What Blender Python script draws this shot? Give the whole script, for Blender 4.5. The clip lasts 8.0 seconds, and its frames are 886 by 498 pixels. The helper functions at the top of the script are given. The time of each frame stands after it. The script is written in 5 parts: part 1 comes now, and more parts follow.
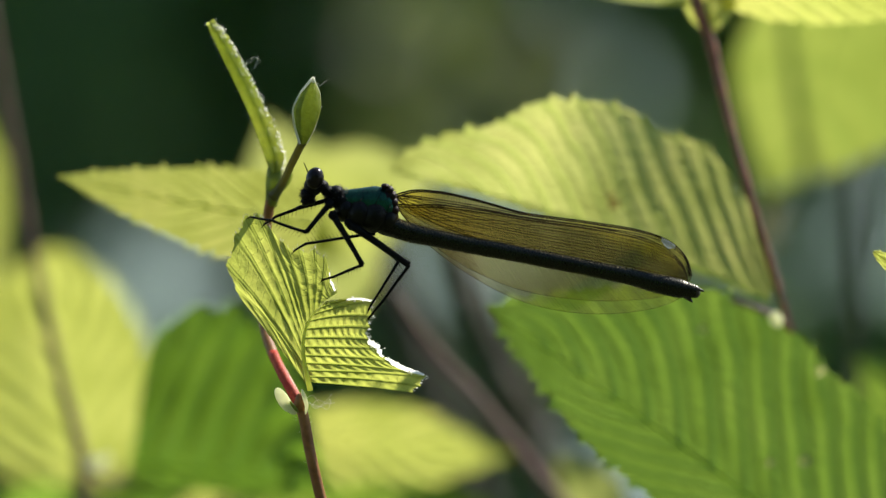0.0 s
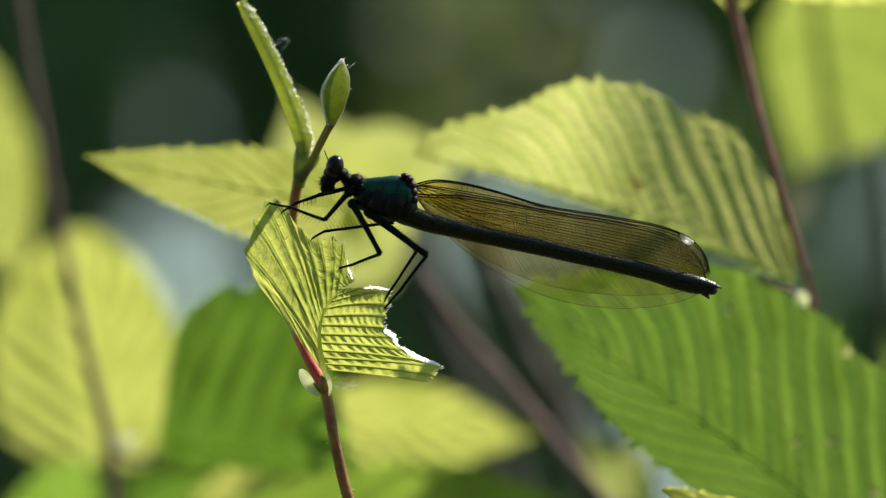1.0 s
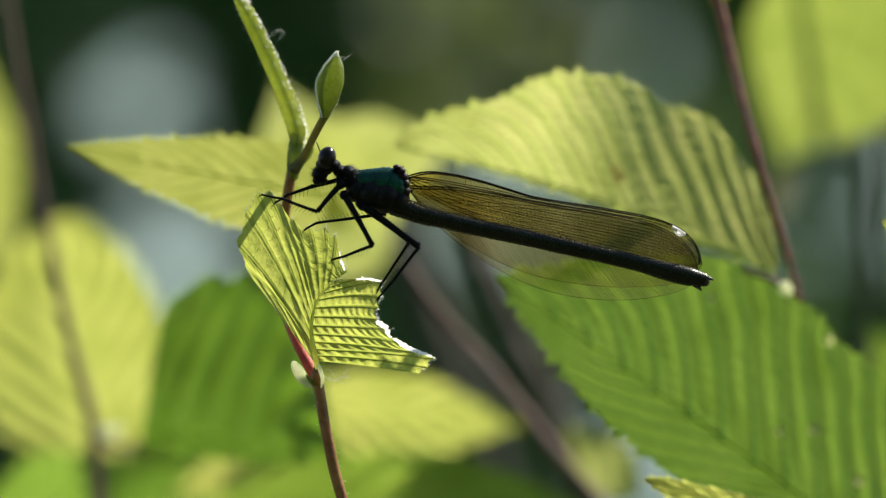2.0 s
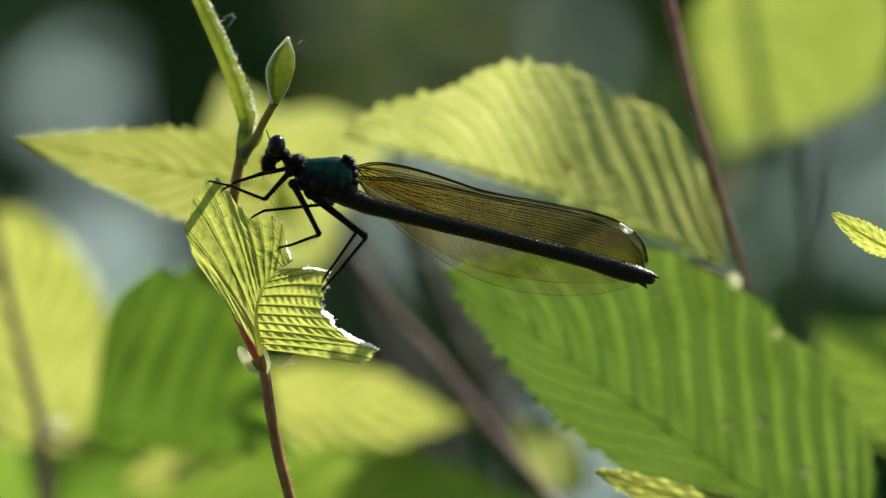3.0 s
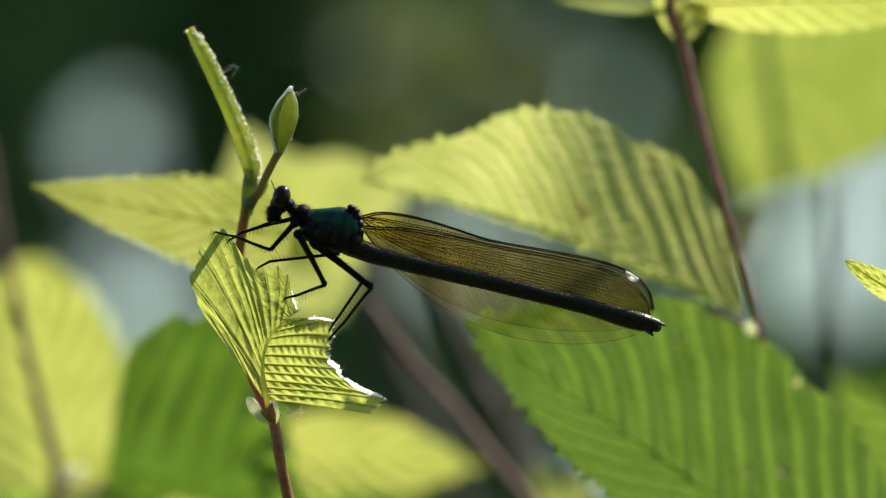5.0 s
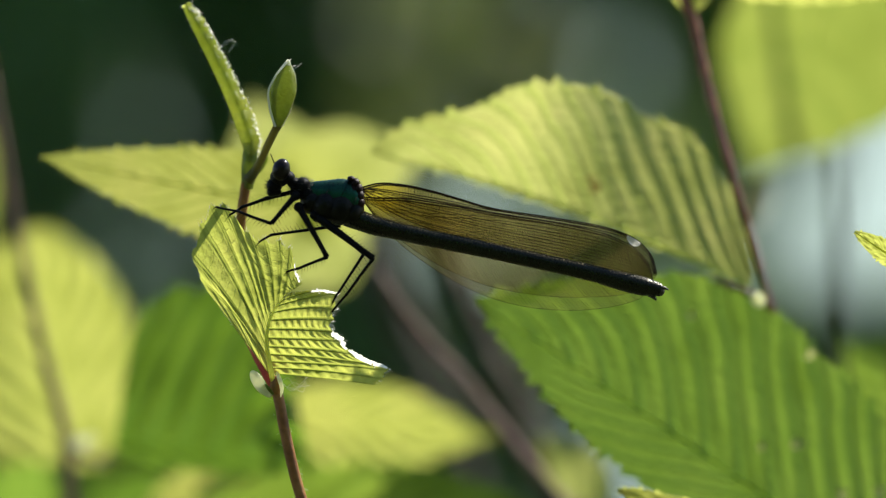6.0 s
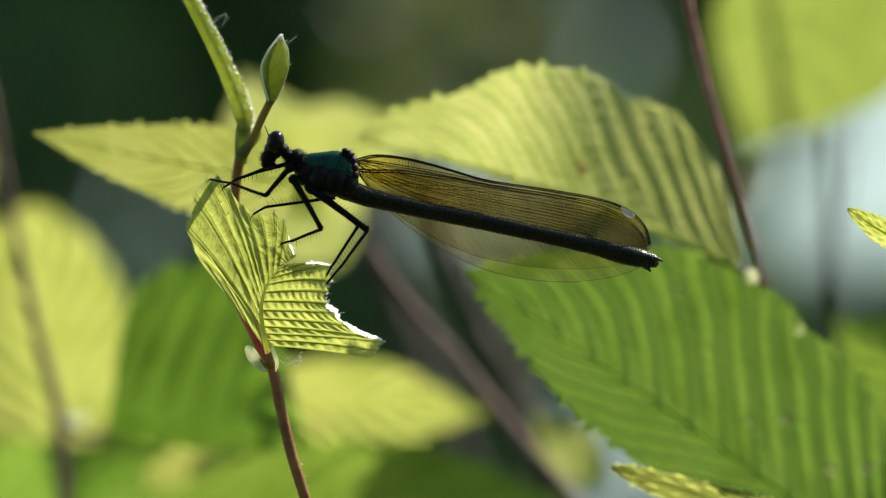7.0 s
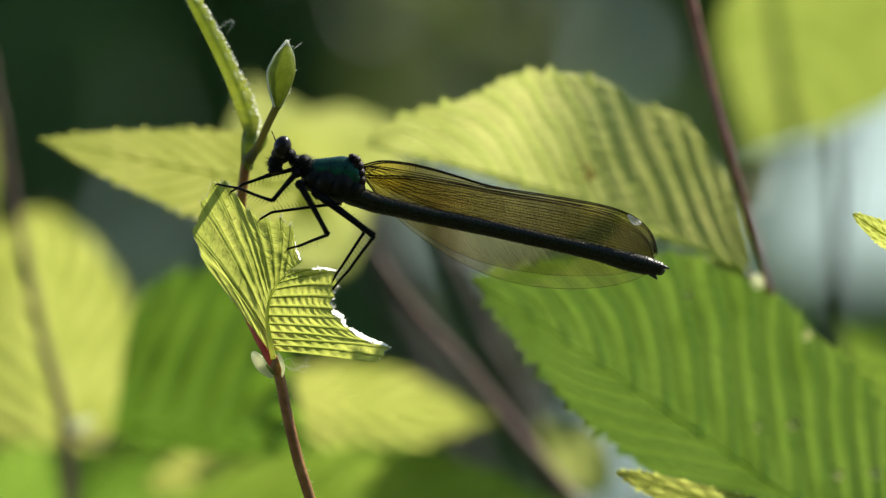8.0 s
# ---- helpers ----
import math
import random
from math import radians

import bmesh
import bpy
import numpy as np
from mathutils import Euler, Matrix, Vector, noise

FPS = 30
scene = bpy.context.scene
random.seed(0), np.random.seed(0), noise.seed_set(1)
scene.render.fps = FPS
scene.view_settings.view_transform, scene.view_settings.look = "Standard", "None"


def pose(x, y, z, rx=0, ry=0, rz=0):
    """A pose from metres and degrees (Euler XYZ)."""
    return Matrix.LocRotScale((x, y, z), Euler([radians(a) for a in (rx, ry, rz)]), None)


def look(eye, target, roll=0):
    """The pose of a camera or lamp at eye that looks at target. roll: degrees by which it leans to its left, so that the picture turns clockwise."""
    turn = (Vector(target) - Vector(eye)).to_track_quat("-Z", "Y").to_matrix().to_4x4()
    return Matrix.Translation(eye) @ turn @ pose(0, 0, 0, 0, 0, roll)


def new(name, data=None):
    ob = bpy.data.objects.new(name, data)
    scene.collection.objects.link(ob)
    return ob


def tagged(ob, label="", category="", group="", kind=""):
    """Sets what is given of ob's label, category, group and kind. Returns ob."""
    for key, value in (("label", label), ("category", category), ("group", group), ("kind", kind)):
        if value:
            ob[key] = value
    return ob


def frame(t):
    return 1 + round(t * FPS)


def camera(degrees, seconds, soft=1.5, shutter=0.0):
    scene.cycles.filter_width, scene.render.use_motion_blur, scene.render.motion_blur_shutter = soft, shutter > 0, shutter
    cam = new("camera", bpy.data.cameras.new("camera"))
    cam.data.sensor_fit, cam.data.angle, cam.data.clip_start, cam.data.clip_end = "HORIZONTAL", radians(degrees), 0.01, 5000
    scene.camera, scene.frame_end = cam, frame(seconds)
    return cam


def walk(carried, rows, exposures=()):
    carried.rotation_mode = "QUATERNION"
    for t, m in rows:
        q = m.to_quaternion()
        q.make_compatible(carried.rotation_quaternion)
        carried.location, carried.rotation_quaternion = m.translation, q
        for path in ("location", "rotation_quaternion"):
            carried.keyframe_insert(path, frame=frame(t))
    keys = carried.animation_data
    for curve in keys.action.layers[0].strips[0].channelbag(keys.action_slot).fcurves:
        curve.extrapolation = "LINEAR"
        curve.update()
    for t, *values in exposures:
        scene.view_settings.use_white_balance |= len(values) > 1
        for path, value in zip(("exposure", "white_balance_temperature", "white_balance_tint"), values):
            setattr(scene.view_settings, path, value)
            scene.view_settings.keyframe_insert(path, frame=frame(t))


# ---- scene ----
cam = camera(14.25, 8.0, soft=1.3, shutter=0.4)
cam.data.dof.use_dof = True
cam.data.dof.focus_distance = 0.3995
cam.data.dof.aperture_fstop = 8.8
cam.data.dof.aperture_blades = 0
PATH = [(0.0, pose(-0.00200, -0.40000, 0.60000, 90.694, 0.000, 0.127)),
     (0.2, pose(-0.00183, -0.40000, 0.60000, 90.603, 0.000, 0.257)),
     (0.5, pose(-0.00158, -0.40000, 0.60000, 90.555, 0.000, 0.424)),
     (0.7, pose(-0.00142, -0.40000, 0.60000, 90.466, 0.000, 0.534)),
     (1.0, pose(-0.00117, -0.40000, 0.60000, 90.365, 0.000, 0.658)),
     (1.2, pose(-0.00100, -0.40000, 0.60000, 90.283, 0.000, 0.711)),
     (2.3, pose(0.00000, -0.40000, 0.60000, 90.174, 0.000, 0.247)),
     (2.5, pose(-0.00067, -0.40000, 0.60000, 90.151, 0.000, -0.065)),
     (2.7, pose(-0.00133, -0.40000, 0.60000, 90.137, 0.000, -0.240)),
     (3.0, pose(-0.00233, -0.40000, 0.60000, 90.078, 0.000, -0.582)),
     (3.2, pose(-0.00300, -0.40000, 0.60000, 90.091, 0.000, -0.699)),
     (3.5, pose(-0.00400, -0.40000, 0.60000, 90.119, 0.000, -0.770)),
     (3.7, pose(-0.00320, -0.40000, 0.60000, 90.164, 0.000, -0.681)),
     (4.0, pose(-0.00200, -0.40000, 0.60000, 90.359, 0.000, -0.469)),
     (4.2, pose(-0.00120, -0.40000, 0.60000, 90.530, 0.000, -0.285)),
     (4.5, pose(0.00000, -0.40000, 0.60000, 90.706, 0.000, -0.126)),
     (4.7, pose(0.00000, -0.40000, 0.60000, 90.868, 0.000, -0.082)),
     (5.8, pose(0.00000, -0.40000, 0.60000, 90.512, 0.000, 0.091)),
     (6.0, pose(0.00000, -0.40000, 0.60000, 90.372, 0.000, 0.110)),
     (6.2, pose(0.00000, -0.40000, 0.60000, 90.247, 0.000, 0.082)),
     (6.5, pose(0.00000, -0.40000, 0.60000, 90.144, 0.000, 0.046)),
     (6.7, pose(0.00000, -0.40000, 0.60000, 90.064, 0.000, 0.037)),
     (7.0, pose(0.00000, -0.40000, 0.60000, 90.000, 0.000, 0.000)),
     (7.2, pose(0.00000, -0.40000, 0.60000, 89.963, 0.000, 0.009)),
     (7.5, pose(0.00000, -0.40000, 0.60000, 89.957, 0.000, 0.027)),
     (8.0, pose(0.00000, -0.40000, 0.60000, 90.082, 0.000, 0.087))]
walk(cam, PATH, exposures=[(0.0, 1.0), (8.0, 1.0)])

# ---- light: sun behind and above the leaves, clear sky ----
SUN_UP, SUN_TURN = 46.5, 50.0
world = bpy.data.worlds.new("sky")
scene.world = world
world.use_nodes = True
wn = world.node_tree.nodes
sky = wn.new("ShaderNodeTexSky")
sky.sky_type = "NISHITA"
sky.sun_disc = False
sky.sun_elevation = radians(SUN_UP)
sky.sun_rotation = radians(SUN_TURN)
sky.dust_density = 0.3
wn["Background"].inputs["Strength"].default_value = 0.1
world.node_tree.links.new(sky.outputs["Color"], wn["Background"].inputs["Color"])
sun = new("sun", bpy.data.lights.new("sun", "SUN"))
sun.data.energy = 4.5
sun.data.angle = radians(0.5)
sun.data.color = (1.0, 0.95, 0.86)
SUN_DIR = Vector((math.sin(radians(SUN_TURN)) * math.cos(radians(SUN_UP)), math.cos(radians(SUN_TURN)) * math.cos(radians(SUN_UP)), math.sin(radians(SUN_UP))))
sun.matrix_world = look(SUN_DIR * 10, (0, 0, 0))


# ---- materials ----
def material(name):
    m = bpy.data.materials.new(name)
    m.use_nodes = True
    nt = m.node_tree
    return m, nt, nt.nodes, nt.links, nt.nodes["Principled BSDF"]


def mapped_noise(nt, scale, detail=3.0, coord="Object"):
    tc = nt.nodes.new("ShaderNodeTexCoord")
    n = nt.nodes.new("ShaderNodeTexNoise")
    n.inputs["Scale"].default_value = scale
    n.inputs["Detail"].default_value = detail
    nt.links.new(tc.outputs[coord], n.inputs["Vector"])
    return n


def ramp(nt, src, stops):
    r = nt.nodes.new("ShaderNodeValToRGB")
    e = r.color_ramp.elements
    while len(e) < len(stops):
        e.new(0.5)
    for el, (p, c) in zip(e, stops):
        el.position, el.color = p, (*c, 1)
    nt.links.new(src, r.inputs["Fac"])
    return r


def math_node(nt, op, a, b=None, c=None):
    n = nt.nodes.new("ShaderNodeMath")
    n.operation = op
    for i, v in enumerate((a, b, c)):
        if v is None:
            continue
        if isinstance(v, (int, float)):
            n.inputs[i].default_value = v
        else:
            nt.links.new(v, n.inputs[i])
    return n.outputs[0]


def mix_color(nt, fac, a, b, blend="MIX"):
    n = nt.nodes.new("ShaderNodeMix")
    n.data_type, n.blend_type = "RGBA", blend
    for sock, v in ((n.inputs[0], fac), (n.inputs[6], a), (n.inputs[7], b)):
        if isinstance(v, (int, float)):
            sock.default_value = v
        elif isinstance(v, tuple):
            sock.default_value = (*v, 1)
        else:
            nt.links.new(v, sock)
    return n.outputs[2]


def leaf_material(name, top, glow, vein, share=0.62, vein_width=0.10, rough=0.45, rungs=0.35, fade=0.0):
    """A thin leaf: gloss and colour on top, light coming through, side veins from the blade's own coordinates; on
    folded young leaves the vein colour also carries painted crease shade.
    """
    m, nt, nodes, links, p = material(name)
    uv = nodes.new("ShaderNodeUVMap")
    sep = nodes.new("ShaderNodeSeparateXYZ")
    links.new(uv.outputs[0], sep.inputs[0])
    wob = mapped_noise(nt, 420, 3)
    x = math_node(nt, "ADD", sep.outputs[0], math_node(nt, "MULTIPLY", math_node(nt, "SUBTRACT", wob.outputs[0], 0.5), 0.12))
    fr = math_node(nt, "FRACT", x)
    dist = math_node(nt, "ABSOLUTE", math_node(nt, "SUBTRACT", fr, 0.5))
    side = math_node(nt, "SMOOTH_MIN", math_node(nt, "MULTIPLY", math_node(nt, "SUBTRACT", 0.5, dist), 1.0 / vein_width), 1.0, 0.3)
    # painted crease shade thins out towards the margin
    if fade:
        side = math_node(nt, "MAXIMUM", side, math_node(nt, "MULTIPLY", math_node(nt, "POWER", sep.outputs[1], 1.5), fade))
    # fine cross ladder between the side veins
    lad = math_node(nt, "FRACT", math_node(nt, "ADD", math_node(nt, "MULTIPLY", sep.outputs[1], 13.0), math_node(nt, "MULTIPLY", wob.outputs[0], 2.2)))
    ladder = math_node(nt, "SMOOTH_MIN", math_node(nt, "MULTIPLY", math_node(nt, "ABSOLUTE", math_node(nt, "SUBTRACT", lad, 0.5)), 7.0), 1.0, 0.4)
    blot = mapped_noise(nt, 130, 4)
    fine = mapped_noise(nt, 1500, 2)
    var = ramp(nt, blot.outputs[0], [(0.3, (0.72, 0.74, 0.6)), (0.5, (1, 1, 1)), (0.72, (1.18, 1.1, 1.25))])
    grain = ramp(nt, fine.outputs[0], [(0.3, (0.88, 0.88, 0.86)), (0.7, (1.08, 1.08, 1.05))])

    def tone(base):
        c = mix_color(nt, 1.0, base, var.outputs[0], "MULTIPLY")
        c = mix_color(nt, 1.0, c, grain.outputs[0], "MULTIPLY")
        vc = tuple(v * b for v, b in zip(vein, base))
        c2 = mix_color(nt, side, vc, c)
        half = tuple(b * (0.5 + 0.5 * v) for v, b in zip(vein, base))
        lf = math_node(nt, "ADD", math_node(nt, "MULTIPLY", ladder, rungs), 1.0 - rungs)
        c3 = mix_color(nt, lf, half, c2)
        return c3

    links.new(tone(top), p.inputs["Base Color"])
    p.inputs["Roughness"].default_value = rough
    p.inputs["Specular IOR Level"].default_value = 0.4
    tr = nodes.new("ShaderNodeBsdfTranslucent")
    links.new(tone(glow), tr.inputs["Color"])
    bump = nodes.new("ShaderNodeBump")
    bump.inputs["Strength"].default_value = 0.5
    bump.inputs["Distance"].default_value = 0.0004
    h = math_node(nt, "ADD", math_node(nt, "ADD", side, math_node(nt, "MULTIPLY", ladder, rungs)), math_node(nt, "MULTIPLY", fine.outputs[0], 0.5))
    links.new(h, bump.inputs["Height"])
    links.new(bump.outputs[0], p.inputs["Normal"])
    links.new(bump.outputs[0], tr.inputs["Normal"])
    mix = nodes.new("ShaderNodeMixShader")
    mix.inputs[0].default_value = share
    links.new(p.outputs[0], mix.inputs[1])
    links.new(tr.outputs[0], mix.inputs[2])
    links.new(mix.outputs[0], nodes["Material Output"].inputs["Surface"])
    return m


def plain_material(name, dark, light, scale=300, rough=0.5, metal=0.0, bump=0.3, depth=0.0003, coat=0.0, spec=0.5):
    m, nt, nodes, links, p = material(name)
    n = mapped_noise(nt, scale, 4)
    n2 = mapped_noise(nt, scale * 6, 2)
    r = ramp(nt, n.outputs[0], [(0.32, dark), (0.7, light)])
    g = ramp(nt, n2.outputs[0], [(0.3, (0.8, 0.8, 0.8)), (0.7, (1.15, 1.15, 1.15))])
    links.new(mix_color(nt, 1.0, r.outputs[0], g.outputs[0], "MULTIPLY"), p.inputs["Base Color"])
    rr = math_node(nt, "ADD", math_node(nt, "MULTIPLY", n2.outputs[0], 0.2), rough - 0.1)
    links.new(rr, p.inputs["Roughness"])
    p.inputs["Metallic"].default_value = metal
    p.inputs["Coat Weight"].default_value = coat
    p.inputs["Specular IOR Level"].default_value = spec
    b = nodes.new("ShaderNodeBump")
    b.inputs["Strength"].default_value = bump
    b.inputs["Distance"].default_value = depth
    links.new(n2.outputs[0], b.inputs["Height"])
    links.new(b.outputs[0], p.inputs["Normal"])
    return m


def membrane_material(name, tint, haze=0.1, stain=0.6):
    """Wing skin: mostly clear with a stain, a little sheen, uneven from cell to cell."""
    m, nt, nodes, links, p = material(name)
    n = mapped_noise(nt, 260, 3)
    n2 = mapped_noise(nt, 2200, 1)
    c = ramp(nt, n.outputs[0], [(0.3, tuple(v * 0.93 for v in tint)), (0.7, tuple(min(1, v * 1.05) for v in tint))])
    # the stain is deepest at the wing's root
    tc = nodes.new("ShaderNodeTexCoord")
    sep = nodes.new("ShaderNodeSeparateXYZ")
    links.new(tc.outputs["Object"], sep.inputs[0])
    root = math_node(nt, "SMOOTH_MIN", math_node(nt, "MULTIPLY", math_node(nt, "SUBTRACT", sep.outputs[0], 0.004), 50.0), 1.0, 0.3)
    t = nodes.new("ShaderNodeBsdfTransparent")
    links.new(mix_color(nt, root, tuple(v * w for v, w in zip(tint, (1.0, 0.95, stain))), c.outputs[0]), t.inputs["Color"])
    p.inputs["Base Color"].default_value = (0.28, 0.25, 0.12, 1)
    p.inputs["Roughness"].default_value = 0.35
    b = nodes.new("ShaderNodeBump")
    b.inputs["Strength"].default_value = 0.3
    b.inputs["Distance"].default_value = 0.0002
    links.new(n2.outputs[0], b.inputs["Height"])
    links.new(b.outputs[0], p.inputs["Normal"])
    tl = nodes.new("ShaderNodeBsdfTranslucent")
    tl.inputs["Color"].default_value = (0.42, 0.38, 0.16, 1)
    half = nodes.new("ShaderNodeMixShader")
    half.inputs[0].default_value = 0.6
    links.new(p.outputs[0], half.inputs[1])
    links.new(tl.outputs[0], half.inputs[2])
    mix = nodes.new("ShaderNodeMixShader")
    mix.inputs[0].default_value = haze
    links.new(t.outputs[0], mix.inputs[1])
    links.new(half.outputs[0], mix.inputs[2])
    links.new(mix.outputs[0], nodes["Material Output"].inputs["Surface"])
    return m


YOUNG = leaf_material("young_leaf", (0.32, 0.37, 0.08), (0.59, 0.62, 0.13), (0.6, 0.64, 0.5), 0.62, 0.14)
# dark vein colour also paints the shade in the valleys between pleats
PLEAT = leaf_material("pleated_young_leaf", (0.33, 0.37, 0.08), (0.53, 0.57, 0.105), (0.24, 0.32, 0.18), 0.62, 0.17, rungs=0.14, fade=0.75)
GREEN = leaf_material("grown_leaf", (0.07, 0.12, 0.03), (0.215, 0.345, 0.038), (0.6, 0.7, 0.8), 0.62, 0.2)
LIME = leaf_material("half_grown_leaf", (0.20, 0.25, 0.06), (0.52, 0.54, 0.15), (0.76, 0.84, 0.62), 0.62, 0.2)
SPEARLEAF = leaf_material("olive_young_leaf", (0.27, 0.30, 0.07), (0.53, 0.54, 0.12), (0.58, 0.63, 0.45), 0.62, 0.26)
BRIGHTGREEN = leaf_material("bright_green_leaf", (0.11, 0.18, 0.03), (0.30, 0.43, 0.05), (0.6, 0.7, 0.7), 0.62, 0.3)
FRESH = leaf_material("fresh_leaf", (0.16, 0.24, 0.05), (0.36, 0.42, 0.07), (0.75, 0.84, 0.75), 0.62, 0.34)
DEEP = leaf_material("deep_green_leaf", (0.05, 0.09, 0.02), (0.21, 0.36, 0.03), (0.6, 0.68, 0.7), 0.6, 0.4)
BARK = plain_material("red_bark", (0.16, 0.05, 0.036), (0.34, 0.13, 0.08), 500, 0.45)
SPRIGBARK = plain_material("sprig_bark", (0.20, 0.075, 0.020), (0.35, 0.165, 0.045), 260, 0.55, spec=0.3)
RED = plain_material("red_stalk", (0.38, 0.035, 0.022), (0.5, 0.09, 0.04), 500, 0.6, spec=0.2)
TWIG = plain_material("brown_twig", (0.115, 0.058, 0.040), (0.215, 0.118, 0.08), 350, 0.7)
STALK = leaf_material("green_stalk", (0.38, 0.42, 0.14), (0.6, 0.62, 0.18), (1, 1, 1), 0.6)
FOLDED = leaf_material("folded_leaf", (0.36, 0.40, 0.11), (0.62, 0.67, 0.19), (0.55, 0.6, 0.5), 0.74, 0.3)
BUDSCALE = leaf_material("bud_scale", (0.24, 0.28, 0.06), (0.47, 0.52, 0.12), (0.8, 0.85, 0.9), 0.64, 0.2)
SHEATH = leaf_material("green_sheath", (0.24, 0.29, 0.07), (0.44, 0.52, 0.12), (0.7, 0.78, 0.7), 0.6, 0.3)
BUDSTALK = leaf_material("brown_bud_stalk", (0.14, 0.135, 0.05), (0.28, 0.26, 0.085), (1, 1, 1), 0.5)
RIB = leaf_material("pale_rib", (0.5, 0.55, 0.18), (0.85, 0.88, 0.3), (1, 1, 1), 0.7)
RIBG = leaf_material("green_rib", (0.35, 0.45, 0.12), (0.6, 0.75, 0.14), (1, 1, 1), 0.75)
HAIR = plain_material("pale_hair", (0.6, 0.6, 0.5), (0.75, 0.75, 0.65), 800, 0.4)
FUZZ = plain_material("grey_fuzz", (0.10, 0.10, 0.09), (0.22, 0.21, 0.19), 900, 0.6)
BLACK = plain_material("black_chitin", (0.003, 0.003, 0.003), (0.009, 0.009, 0.009), 900, 0.5, spec=0.06)
EYE = plain_material("dark_eye", (0.006, 0.004, 0.004), (0.016, 0.010, 0.008), 1500, 0.3, 0, 0.05, 0.0001, 0.0, 0.05)
EYE.node_tree.nodes["Principled BSDF"].inputs["Coat Weight"].default_value = 0.45
EYE.node_tree.nodes["Principled BSDF"].inputs["Coat Roughness"].default_value = 0.2
EYE.node_tree.nodes["Principled BSDF"].inputs["Coat IOR"].default_value = 1.35
METAL = plain_material("green_metal_chitin", (0.003, 0.035, 0.022), (0.007, 0.075, 0.04), 700, 0.38, 0.6, 0.2, coat=0.08, spec=0.3)
DARKMETAL = plain_material("bronze_black_chitin", (0.003, 0.003, 0.002), (0.007, 0.010, 0.006), 700, 0.28, 0.0, 0.25, spec=0.27)
DARKMETAL.node_tree.nodes["Principled BSDF"].inputs["Specular Tint"].default_value = (1.0, 0.92, 0.68, 1)
FLANK = plain_material("dark_olive_chitin", (0.002, 0.002, 0.0015), (0.011, 0.010, 0.004), 620, 0.4, 0.0, 0.3, spec=0.14)
PALEBAND = plain_material("brown_seam", (0.012, 0.008, 0.004), (0.04, 0.025, 0.01), 900, 0.5)
VEIN = plain_material("wing_vein", (0.005, 0.0035, 0.002), (0.013, 0.009, 0.004), 900, 0.8, spec=0.05)
HINGE = plain_material("brown_black_hinge", (0.004, 0.002, 0.002), (0.024, 0.008, 0.005), 1200, 0.5, spec=0.15)
WINGSPOT = leaf_material("white_wing_spot", (0.88, 0.87, 0.83), (0.99, 0.98, 0.95), (1, 1, 1), 0.9, 0.1, 0.3)
AMBER = membrane_material("amber_membrane", (0.94, 0.87, 0.74), 0.07)
PALEAMBER = membrane_material("pale_amber_membrane", (0.90, 0.86, 0.70), 0.09, 0.85)
SPOT = leaf_material("pale_leaf_spot", (0.45, 0.43, 0.19), (0.68, 0.67, 0.27), (1, 1, 1), 0.6)
BLOTCH = leaf_material("brown_leaf_blotch", (0.14, 0.11, 0.04), (0.2, 0.17, 0.05), (1, 1, 1), 0.6)
# white for edges; on torn and folded margins it paints sun glints
WHITE_EDGE = leaf_material("white_edge", (0.85, 0.84, 0.74), (0.95, 0.94, 0.85), (1, 1, 1), 0.7, 0.1, 0.3)
PALE = leaf_material("papery_stipule", (0.8, 0.8, 0.55), (0.95, 0.95, 0.68), (1, 1, 1), 0.65)
DRY = leaf_material("dry_bract", (0.6, 0.52, 0.34), (0.85, 0.76, 0.5), (1, 1, 1), 0.6)
SOIL = plain_material("grassy_soil", (0.025, 0.035, 0.012), (0.06, 0.075, 0.025), 6, 0.9, 0, 0.8, 0.03)
# far backdrop; emission is added so the hedge gaps look bright
HAZE_GLOW = plain_material("glowing_far_haze", (0.22, 0.28, 0.2), (0.42, 0.46, 0.38), 0.35, 0.95, 0, 0.2, 0.05)
HAZE_GLOW.node_tree.nodes["Principled BSDF"].inputs["Emission Color"].default_value = (0.70, 0.86, 0.79, 1)
HAZE_GLOW.node_tree.nodes["Principled BSDF"].inputs["Emission Strength"].default_value = 0.46
WATER = plain_material("pond_water", (0.02, 0.03, 0.03), (0.03, 0.045, 0.04), 2, 0.12, 0, 0.5, 0.02)
FARLEAF = leaf_material("far_leaf", (0.16, 0.27, 0.10), (0.30, 0.46, 0.14), (1, 1, 1), 0.5)
FARLIGHT = leaf_material("far_sunlit_leaf", (0.09, 0.12, 0.035), (0.18, 0.22, 0.05), (1, 1, 1), 0.5)
REARBARK = plain_material("rear_bark", (0.034, 0.03, 0.018), (0.075, 0.064, 0.038), 60, 0.85, 0, 0.6, 0.004)
FARBARK = plain_material("far_bark", (0.04, 0.03, 0.018), (0.09, 0.07, 0.04), 30, 0.85, 0, 0.6, 0.01)

# ---- building tools ----
REACH, MID, HIGH = 6272.0, (784.0, 441.0), 0.6
home = {}


def at(x, y, d=0.0):
    """A place from the drawing: x to the right and y down in units of 0.064 mm on the insect's plane, d metres beyond it."""
    k = (0.4 + d) / REACH
    return Vector(((x - MID[0]) * k, d, HIGH + (MID[1] - y) * k))


